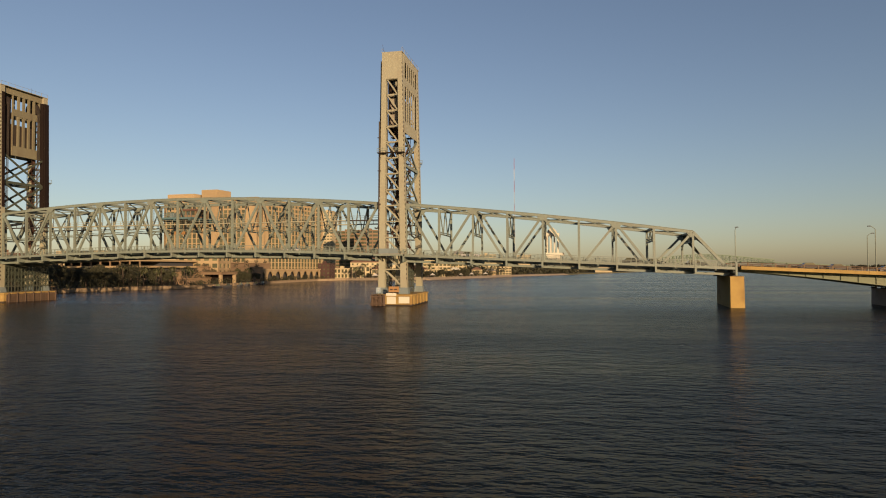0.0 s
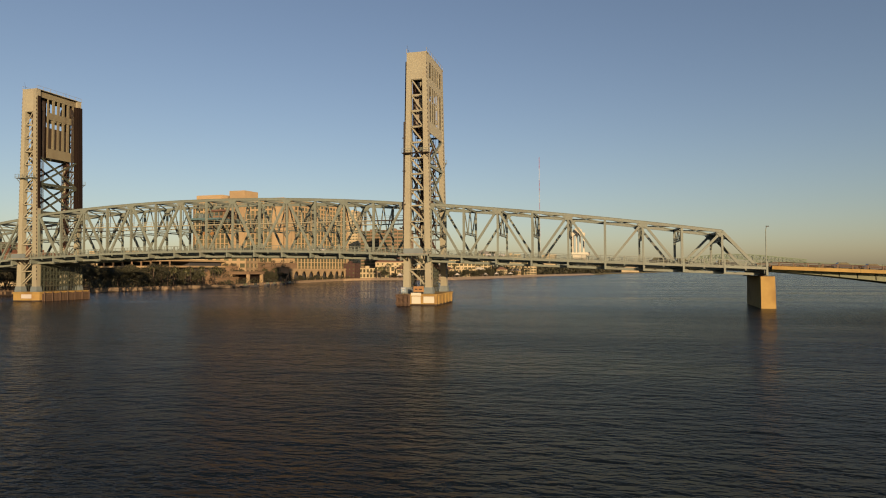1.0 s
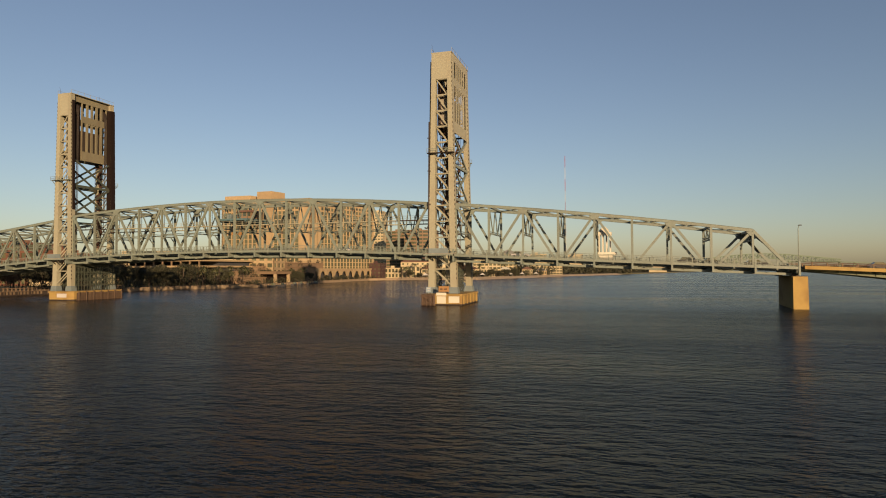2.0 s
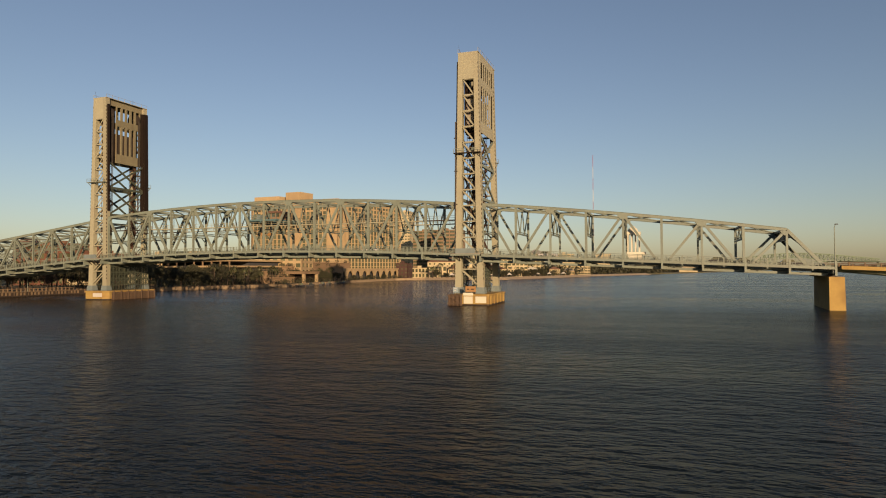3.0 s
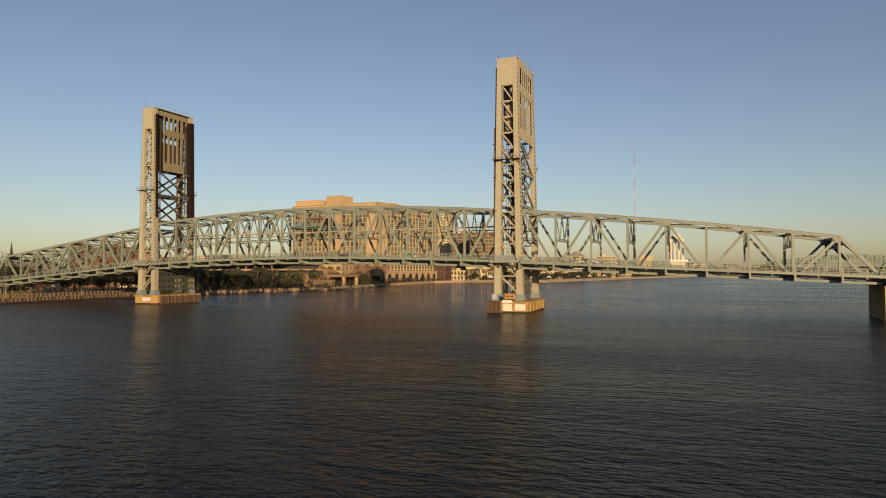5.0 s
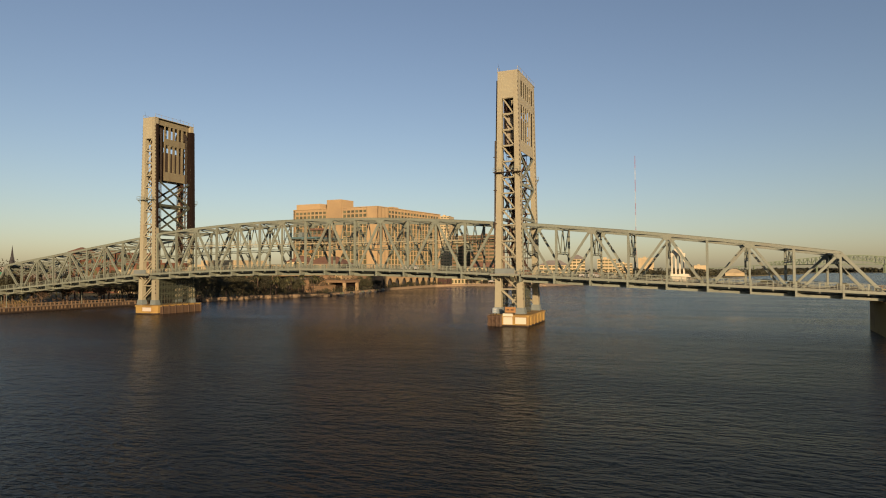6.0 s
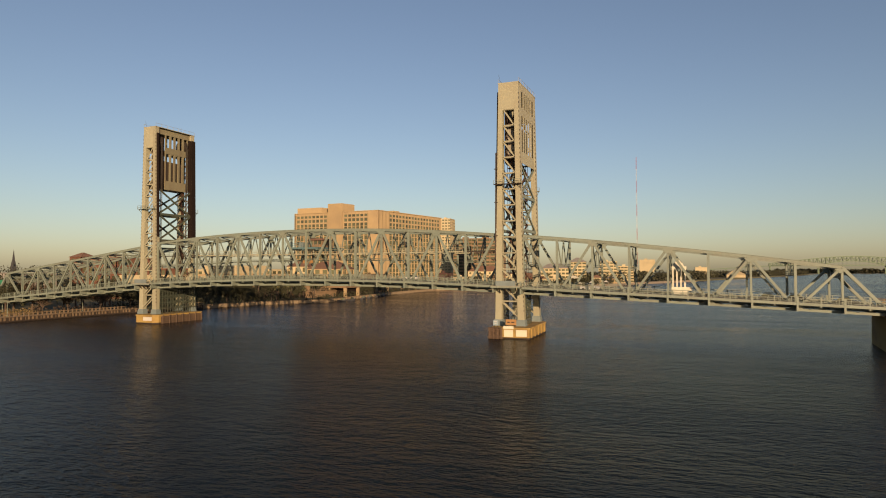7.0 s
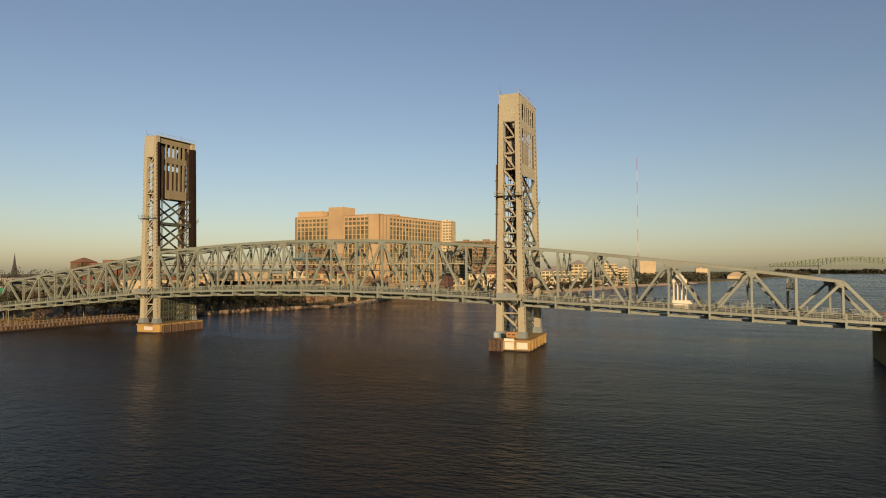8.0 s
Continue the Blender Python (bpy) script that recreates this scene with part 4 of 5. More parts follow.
for k in range(9, 13):
    (xa, ya), (xb, yb) = SHORE[k - 1], SHORE[k]
    d = Vector((xb - xa, yb - ya, 0)).normalized()
    o = Vector((d.y, -d.x, 0))
    p, q = Vector((xa, ya, 0)) - d * 2, Vector((xb, yb, 0)) + d * 2
    m = Mesh()
    m.hexa([p + o * 9 + Vector((0, 0, -1.2)), q + o * 9 + Vector((0, 0, -1.2)), q + Vector((0, 0, -1.2)), p + Vector((0, 0, -1.2))],
           [p + o * 9 + Vector((0, 0, -0.25)), q + o * 9 + Vector((0, 0, -0.25)), q + Vector((0, 0, 1.95)), p + Vector((0, 0, 1.95))])
    whole("beach", m, BEACH, "pale sunlit sandy beach along the shore", "beach", kind="structure")


def baluster_mesh():
    m = Mesh()
    m.box(-0.16, 0.16, -0.16, 0.16, 0, 1.05)
    m.box(-0.2, 0.2, -0.2, 0.2, 1.05, 1.15)
    me = m.data("rail_pier")
    me.materials.append(SAND)
    return me


rw = thing("riverwalk_railing", (-157, -40, 1.7), "sunlit stone riverwalk balustrade with regular piers", "railing")
bal = baluster_mesh()
for k in range(95):
    o = part("rail_pier", bal, SAND, rw)
    o.location = Vector((-156.8, -115 + 1.5 * k, 1.7)) - rw.location
for k in range(47):
    y = -115 + 3.0 * k
    m = Mesh()
    m.box(-156.88, -156.72, y + 0.22, y + 2.78, 2.5, 2.72)
    m.box(-156.86, -156.74, y + 0.22, y + 2.78, 1.9, 2.02)
    part("rail_panel", m, SAND, rw)
for k in range(12):
    p, q = (Vector((-156.8 + 5 * f / 34, 26 + f, 1.7)) for f in (2.9 * k, 2.9 * k + 2.9))
    for f in (0.0, 0.5):
        o = part("rail_pier", bal, SAND, rw)
        o.location = p.lerp(q, f) - rw.location
    m = Mesh()
    for z, h in ((0.91, 0.22), (0.26, 0.12)):
        m.beam(p.lerp(q, 0.07) + Vector((0, 0, z)), p.lerp(q, 0.93) + Vector((0, 0, z)), 0.16, h, (0, 0, 1))
    part("rail_panel", m, SAND, rw)
m = Mesh()
m.box(-165, -157.1, -300, 26, 1.3, 1.42)
whole("riverwalk", m, CONCRETE, "pale concrete riverwalk along the sea wall", "pavement", kind="structure")


# ---- trees ----
def leaf_cloud(m, c, r, n, size, rnd, flat=0.7):
    for _ in range(n):
        while True:
            p = Vector((rnd.uniform(-1, 1), rnd.uniform(-1, 1), rnd.uniform(-1, 1)))
            if 0.25 < p.length < 1:
                break
        p = Vector(c) + Vector((p.x * r, p.y * r, p.z * r * flat))
        a = Vector((rnd.gauss(0, 1), rnd.gauss(0, 1), rnd.gauss(0, 0.7))).normalized()
        b = a.orthogonal().normalized()
        s = size * rnd.uniform(0.6, 1.3)
        u, v = a.cross(b) * s, b * s * 0.7
        m.solid([p - u, p + v, p + u, p - v], [(0, 1, 2, 3)])


def tree(kind, h, r, seed, label):
    """A tree at the origin: trunk with limbs, and a crown of leafy clumps, bare twigs or palm fronds."""
    rnd = random.Random(seed)
    t = thing("tree", (0, 0, 0), label, "tree", kind + " trees")
    w_, l_ = Mesh(), Mesh()
    if kind == "palm":
        pts = [Vector((0.25 * math.sin(k * 0.5 + seed), 0.2 * math.cos(k * 0.4), h * k / 6)) for k in range(7)]
        for k in range(6):
            w_.tube(pts[k], pts[k + 1], 0.24 - 0.015 * k, 0.225 - 0.015 * k, 7)
        for k in range(22):
            az, el = rnd.uniform(0, 6.28), rnd.uniform(-0.5, 1.1)
            p = pts[-1]
            d = Vector((math.cos(az), math.sin(az), 0))
            for j in range(5):
                q = p + (d * math.cos(el) + Vector((0, 0, 1)) * math.sin(el)) * r / 5
                side = d.cross(Vector((0, 0, 1))) * (0.34 * (1 - abs(j - 1.5) / 4.5))
                l_.solid([p - side, p + side, q + side * 0.8, q - side * 0.8], [(0, 1, 2, 3)])
                p, el = q, el - 0.42
    else:
        w_.tube((0, 0, 0), (0.1, 0.05, h * 0.3), 0.035 * h, 0.026 * h, 8)
        tips = []
        for k in range(8 if kind == "oak" else 11):
            az = k * 2.4 + rnd.uniform(-0.4, 0.4)
            up = rnd.uniform(0.45, 0.95)
            rr = r * rnd.uniform(0.35, 0.85) * (1.25 - up * 0.6)
            mid = Vector((math.cos(az) * rr * 0.5, math.sin(az) * rr * 0.5, h * (0.3 + (up - 0.3) * 0.6)))
            tip = Vector((math.cos(az) * rr, math.sin(az) * rr, h * up * 0.95))
            w_.tube((0.1, 0.05, h * 0.27), mid, 0.016 * h, 0.011 * h, 6)
            w_.tube(mid, tip, 0.011 * h, 0.003 * h, 5)
            tips += [tip, mid.lerp(tip, 0.5)]
            if kind == "bare":
                for _ in range(9):
                    s = mid.lerp(tip, rnd.random())
                    e = s + Vector((rnd.gauss(0, 1), rnd.gauss(0, 1), rnd.uniform(0.2, 1.4))) * h * 0.1
                    w_.tube(s, e, 0.004 * h, 0.0015 * h, 4)
                    tips.append(e)
        if kind == "oak":
            for p in tips:
                leaf_cloud(l_, p, r * rnd.uniform(0.3, 0.46), 190, 0.21, rnd)
            leaf_cloud(l_, (0, 0, h * 0.68), r * 0.7, 560, 0.21, rnd, 0.6)
        else:
            for p in tips:
                leaf_cloud(l_, p, r * 0.16, 7, 0.2, rnd)
    part("trunk", w_, BARK, t)
    part("crown", l_, {"oak": LEAF, "bare": LEAF_DRY, "palm": PALM}[kind], t)
    return t


def plant(proto, places, seed):
    rnd = random.Random(seed)
    first = True
    for x, y, z, s in places:
        mt = Matrix.Translation((x, y, z)) @ Matrix.Rotation(rnd.uniform(0, 6.28), 4, "Z") @ Matrix.Scale(s, 4)
        if first:
            proto.matrix_basis = mt
            first = False
        else:
            o = proto.copy()
            scene.collection.objects.link(o)
            o.matrix_basis = mt
            for c in proto.children:
                k = c.copy()
                scene.collection.objects.link(k)
                k.parent = o


rnd = random.Random(7)
oaks = [tree("oak", 11, 6.0, 1, "dark spreading live oak on the river bank"), tree("oak", 10, 6.5, 2, "low dark rounded live oak on the bank"),
        tree("oak", 13, 6.0, 3, "tall dark live oak behind the riverwalk")]
bares = [tree("bare", 9, 4.5, 4, "leafless brown tree beside the riverwalk"), tree("bare", 10, 5, 5, "reddish brown half-bare tree on the bank")]
palms = [tree("palm", 8.5, 3.0, 6, "slender palm on the hotel promenade"), tree("palm", 7.0, 2.8, 8, "short palm on the hotel promenade")]
# grove between the riverwalk and the low buildings
spots = [(-161 - rnd.uniform(0, 22), y + rnd.uniform(-2, 2), 1.3, rnd.uniform(0.75, 1.15)) for y in range(28, 90, 5)]
spots += [(-164 - rnd.uniform(0, 40), y + rnd.uniform(-2, 2), 1.3, rnd.uniform(0.8, 1.1)) for y in range(32, 100, 6)]
spots += [(-158 - rnd.uniform(0, 26), y + rnd.uniform(-2, 2), 1.3, rnd.uniform(0.7, 1.0)) for y in range(90, 124, 3)]
plant(oaks[0], spots[0::2], 1)
plant(oaks[1], spots[1::2], 2)
plant(bares[0], [(-163 - rnd.uniform(0, 9), y, 1.3, rnd.uniform(0.55, 0.85)) for y in range(3, 30, 9)], 3)
plant(bares[1], [(-168 - rnd.uniform(0, 14), y, 1.3, rnd.uniform(0.8, 1.2)) for y in range(6, 60, 12)], 4)
plant(oaks[2], [(-180 - rnd.uniform(0, 40), y, 1.3, rnd.uniform(0.7, 1.0)) for y in range(-70, 30, 7)], 5)
plant(palms[0], [(-143 - rnd.uniform(0, 16), y, 1.3, rnd.uniform(0.6, 1.1)) for y in range(98, 142, 6)], 6)
plant(palms[1], [(-148 - rnd.uniform(0, 6), y, 1.3, rnd.uniform(0.8, 1.1)) for y in range(146, 214, 9)], 7)
# planting along the hotel promenade, dense in front of the decks and the arcade's south end
promenade = [(-147, 99), (-145, 103), (-142.5, 107), (-141, 111), (-138.5, 114), (-137, 118), (-150, 108), (-147, 115), (-144, 120), (-152, 118)]
palms.append(tree("palm", 9.5, 3.3, 9, "tall palm on the quay promenade"))
plant(palms[2], [(x, y, 1.3, rnd.uniform(0.5, 0.95)) for x, y in promenade[::2] + promenade[5:]], 8)
oaks.append(tree("oak", 8, 4.2, 12, "small dark rounded oak on the promenade"))
plant(oaks[3], [(-147, 170, 1.3, 0.8), (-149, 177, 1.3, 0.9), (-150, 184, 1.3, 0.75), (-150, 191, 1.3, 0.95), (-151, 199, 1.3, 0.8), (-152, 206, 1.3, 0.7), (-153, 215, 1.3, 0.75), (-154, 240, 1.3, 0.5), (-156, 268, 1.3, 0.5), (-157, 296, 1.3, 0.55),
                (-155, 166, 1.3, 1.0), (-156, 150, 1.3, 1.1), (-152, 128, 1.3, 1.0), (-156, 122, 1.3, 1.1), (-149, 124, 1.3, 0.8)], 9)
oaks.append(tree("oak", 7, 4.0, 13, "low dark tree between the riverside houses"))
plant(oaks[4], [(x, y, 1.3, rnd.uniform(0.6, 1.2)) for x, y in ((-132, 345), (-124, 347), (-112, 350), (-106, 351), (-97, 353), (-88, 356), (-80, 368), (-76, 378), (-73, 392), (-69, 408), (-66, 424), (-62, 440))], 10)
palms.append(tree("palm", 9, 3.0, 14, "tall palm among the riverside houses"))
plant(palms[3], [(x, y, 1.3, rnd.uniform(0.8, 1.3)) for x, y in ((-137, 340), (-134, 342), (-128, 346), (-119, 348), (-116, 349), (-101, 352), (-92, 355), (-84, 360), (-79, 372), (-71, 400))], 11)


def woods(name, line, rows, h, seed, label, step=6.0, per=16, size=1.3, mat=None):
    """A far belt of trees along a line: uneven leafy clumps."""
    rnd = random.Random(seed)
    m = Mesh()
    for (xa, ya), (xb, yb) in zip(line, line[1:]):
        n = max(1, int(math.hypot(xb - xa, yb - ya) / step))
        for k in range(n):
            for rw_ in range(rows):
                f = (k + rnd.random()) / n
                hh = h * rnd.uniform(0.55, 1.15)
                nx, ny = (yb - ya), -(xb - xa)
                ln = math.hypot(nx, ny)
                off = (rw_ + rnd.random()) * step * 1.2
                x, y = xa + (xb - xa) * f - nx / ln * off, ya + (yb - ya) * f - ny / ln * off
                m.tube((x, y, 1.2), (x, y, 1.2 + hh * 0.6), 0.3, 0.15, 4)
                leaf_cloud(m, (x, y, 1.2 + hh * 0.55), step * 0.75, per, size, rnd, hh * 0.5 / (step * 0.75))
    return whole(name, m, mat or LEAF, label, "woods", kind="stuff")


woods("bank_shrubs", [(-160, 28), (-156, 60), (-154, 92), (-146, 118)], 2, 4.5, 21, "dark shrubs under the bank trees", 4, 90, 0.28)
woods("arcade_hedge", [(-152.5, 222), (-157, 300), (-156, 330)], 1, 3.2, 26, "dark low trees before the arcade", 3, 70, 0.25)
woods("promenade_shrubs", [(-149, 97), (-141, 110), (-134, 122), (-140, 158), (-149, 205)], 1, 3.0, 25, "dark low shrubs along the promenade", 3, 70, 0.25)
woods("garage_hedge", [(-165, 112), (-190, 118), (-226, 119)], 1, 7.0, 22, "dark hedge in front of the parking deck", 4, 95, 0.33)
woods("shore_trees", [(-118, 346), (-86, 360), (-62, 452), (-46, 556)], 2, 6.5, 23, "dark small trees between the riverside houses", 4.0, 90, 0.36)
woods("garden_trees", [(-140, 377), (-104, 382), (-72, 388)], 1, 12, 27, "dark trees between the riverside houses", 5, 100, 0.4)
woods("walk_shrubs", [(-167, -4), (-166, 26)], 1, 3.5, 24, "brown shrubs beside the riverwalk", 4, 60, 0.28, LEAF_DRY)
woods("bank_woods", [(-200, -60), (-215, 20), (-225, 60)], 3, 11, 11, "dark belt of trees behind the bank", 5, 90, 0.42)
woods("dry_grass_bank", [(-163, -110), (-163, -2)], 2, 2.6, 28, "sunlit golden dry grass beside the riverwalk", 2.5, 80, 0.16, DRY_GRASS)
woods("corner_trees", [(-235, 20), (-243, 47)], 3, 15.5, 29, "tall dark trees behind the bridge end", 3.5, 190, 0.42)
woods("far_woods", [(-75, 470), (-52, 560), (0, 740), (45, 880), (30, 960), (85, 1220), (150, 1320), (310, 1900)], 4, 12.5, 12, "dark distant woods along the river", 10, 64, 1.25)
woods("far_shore_woods", [(300, 2620), (900, 2660), (1600, 2680)], 4, 16, 13, "hazy dark treeline on the far shore", 13, 90, 3.0)
woods("west_woods", [(-430, 60), (-420, 160), (-360, 260), (-260, 330)], 2, 14, 14, "dark trees between the far houses", 8, 150, 0.5)
woods("church_woods", [(-460, 120), (-405, 130), (-360, 138)], 3, 18, 15, "dark mass of trees round the church", 7, 190, 0.55)


# ---- buildings ----
def window_mesh(w, h):
    """A recessed window: frame bars round a dark pane, lying in the x-z plane, seen from -y."""
    m = Mesh()
    m.box(-w / 2, w / 2, 0.02, 0.06, 0, h)
    me = m.data("window")
    me.materials.append(GLASS)
    return me


def building(name, label, corner, yaw, front, deep, z0, z1, floors, cols, side_cols, wall, group="", roof="flat", wide=0.6, high=0.6,
             roof_mat=None, single=True, top_blank=0.0):
    """A block on its near left corner; its front looks to local -y, its right side to +x. Piers and spandrels stand proud of the panes."""
    t = thing(name, (corner[0], corner[1], z0), label, "building", group)
    t.rotation_euler = (0, 0, radians(yaw))
    H = z1 - z0
    d = 0.35
    m = Mesh()
    m.box(d, front - d, d, deep - d, 0, H - 0.3)
    part("core", m.data("core"), wall, t)
    fh = (H - top_blank) / floors

    def face(n, length, name_):
        bay = length / n
        pw = bay * (1 - wide)
        sh = fh * (1 - high)
        bars = []
        for k in range(n + 1):
            a, b = max(0, k * bay - pw / 2), min(length, k * bay + pw / 2)
            bars.append((a, b, 0, H))
        for f in range(floors + 1):
            a = f * fh - sh * 0.45
            bars.append((0, length, max(0, a), min(H, a + sh) if f < floors else H))
        return bays(n, bay, fh, sh), bars

    def bays(n, bay, fh_, sh):
        return [(bay * (k + 0.5), f * fh_ + sh * 0.55) for k in range(n) for f in range(floors)]

    for side, n, length in (("front", cols, front), ("side", side_cols, deep)):
        if not n:
            m = Mesh()
            m.box(0, front, 0, d, 0, H) if side == "front" else m.box(front - d, front, d, deep, 0, H)
            part("wall", m.data("wall"), wall, t)
            continue
        wins, bars = face(n, length, side)
        m = Mesh()
        for a, b, lo, hi in bars:
            upright = lo == 0 and hi == H
            if side == "front":
                m.box(a, b, 0 if upright else 0.03, d, lo, hi)
            else:
                m.box(front - d, front - (0 if upright else 0.03), a, b, lo, hi)
            if single:
                nm = "wall_pier" if upright else "spandrel"
                part(nm, m.data(nm), wall, t)
                m = Mesh()
        if not single:
            tagged(part("wall", m.data("wall"), wall, t), kind="stuff")
        me = window_mesh(length / n * wide * 1.04, fh * high * 1.04)
        joined = Mesh()
        for a, z in wins:
            if single:
                o = part("window", me, GLASS, t)
                o.location = (a, d - 0.08, z) if side == "front" else (front - d + 0.08, a, z)
                if side == "side":
                    o.rotation_euler = (0, 0, radians(90))
            else:
                w2, h2 = length / n * wide * 0.52, fh * high * 1.04
                if side == "front":
                    joined.box(a - w2, a + w2, d - 0.06, d - 0.02, z, z + h2)
                else:
                    joined.box(front - d + 0.02, front - d + 0.06, a - w2, a + w2, z, z + h2)
        if not single:
            tagged(part("window_grid", joined.data("window_grid"), GLASS, t), kind="stuff")
    m = Mesh()
    if roof == "flat":
        m.box(-0.15, front + 0.15, -0.15, deep + 0.15, H, H + 0.35)
        m.box(front * 0.3, front * 0.5, deep * 0.3, deep * 0.6, H + 0.35, H + 2.2)
    else:
        rise = min(front, deep) * 0.28
        q = [(-0.6, -0.6), (front + 0.6, -0.6), (front + 0.6, deep + 0.6), (-0.6, deep + 0.6)]
        r = min(front, deep) * 0.45
        rr = [(r, r), (front - r, r), (front - r, deep - r), (r, deep - r)]
        m.hexa([(*p, H) for p in q], [(*p, H + rise) for p in rr])
    part("roof", m.data("roof"), roof_mat or wall, t)
    return t


# the large hotel: stepped front, blank stair tower, long river face
HC = Vector((-176.0, 256.0, 0))
E1, E2 = Vector((-0.999, 0.02, 0)), Vector((0.17, 0.985, 0))
hotel = thing("hotel_building", (-205, 290, 1.3), "huge sunlit tan hotel with dark windows and stepped roof", "hotel")
ROOF = 59.5


def along(s, back=0.0, z=0.0):
    return HC + E1 * s + E2 * back + Vector((0, 0, z))


def slab(m, s0, s1, b0, b1, z0, z1):
    m.hexa([along(s1, b0, z0), along(s0, b0, z0), along(s0, b1, z0), along(s1, b1, z0)],
           [along(s1, b0, z1), along(s0, b0, z1), along(s0, b1, z1), along(s1, b1, z1)])


m = Mesh()
slab(m, 0.5, 74, 0.6, 85, 1.3, ROOF - 0.4)
part("core", m, HOTEL, hotel)
for nm, s0, s1, z1 in (("corner_wall", 0, 8.6, ROOF), ("stair_tower", 29.5, 44.0, 66.2)):
    m = Mesh()
    slab(m, s0 + (1.2 if nm == "stair_tower" else 0), s1 - (0.8 if nm == "stair_tower" else 0), -0.3 if nm == "stair_tower" else 0.0, 14, 1.3, z1)
    part(nm, m, HOTEL, hotel)
m = Mesh()
slab(m, 52, 74, 3, 16, ROOF - 1, 64.2)
part("roof_block", m, HOTEL, hotel)
m = Mesh()
slab(m, 30, 40, 20, 60, ROOF - 1, ROOF + 1.6)
slab(m, 8, 14, 30, 38, ROOF - 1, ROOF + 2.6)
part("plant_room", m, HOTEL, hotel)
m = Mesh()
slab(m, -0.4, 29.4, -0.1, 85.2, ROOF, ROOF + 0.5)
slab(m, 44.1, 74.3, -0.1, 78, ROOF, ROOF + 0.5)
part("parapet", m, HOTEL, hotel)
FLOOR = 3.45
rows_single = 9
rest = Mesh()
for face_, s0, s1, n in (("front", 8.6, 29.5, 6), ("front", 44.0, 72.5, 8), ("river", 1.3, 82.5, 20)):
    bay = (s1 - s0) / n
    for k in range(n + 1):
        c = s0 + k * bay
        m = Mesh()
        if face_ == "front":
            slab(m, c - 0.32, c + 0.32, 0.0, 0.62, 1.3, ROOF)
        else:
            slab(m, 0.0, 0.62, c - 0.36, c + 0.36, 1.3, ROOF)
        part("pier_strip", m, HOTEL, hotel)
    for f in range(17):
        m = Mesh()
        z1 = ROOF - 0.2 - f * FLOOR
        hh = 1.2 if f < 3 else 0.4
        if f == 0:
            hh = 1.7
        if z1 - hh < 1.3:
            break
        if face_ == "front":
            slab(m, s0, s1, 0.12 if f < 3 else 0.35, 0.62, z1 - hh, z1)
        else:
            slab(m, 0.12 if f < 3 else 0.35, 0.62, s0, s1, z1 - hh, z1)
        part("spandrel", m, HOTEL, hotel)
    if face_ == "river":
        m = Mesh()
        slab(m, 0.0, 0.62, 0.5, s0, 1.3, ROOF)
        slab(m, 0.0, 0.62, s1, 85, 1.3, ROOF)
        part("end_wall", m, HOTEL, hotel)
    else:
        m = Mesh()
        slab(m, 72.5, 74.2, 0.0, 0.62, 1.3, ROOF)
        part("end_wall", m, HOTEL, hotel)
    for k in range(n):
        for f in range(16):
            z1 = ROOF - 0.2 - f * FLOOR - (1.7 if f == 0 else 1.2 if f < 3 else 0.4)
            z0 = ROOF - 0.2 - (f + 1) * FLOOR
            q = Mesh() if f < rows_single else rest
            c0, c1 = s0 + k * bay + 0.36, s0 + (k + 1) * bay - 0.36
            if face_ == "front":
                slab(q, c0, c1, 0.5, 0.59, z0, z1)
            else:
                slab(q, 0.42, 0.49, c0, c1, z0, z1)
            if f < rows_single:
                part("window", q, GLASS, hotel)
tagged(part("lower_glazing", rest, GLASS, hotel), kind="stuff")

# arcade terrace along the promenade in front of it
arc = thing("arcade_terrace", (-158, 270, 1.3), "sunlit tan promenade arcade with round dark arches", "arcade")
A0, A1 = Vector((-158, 226, 0)), Vector((-160, 330, 0))
ad = (A1 - A0).normalized()
an = Vector((ad.y, -ad.x, 0))


def ap3(s, o, z):
    p = A0 + ad * s + an * o
    return (p.x, p.y, z)


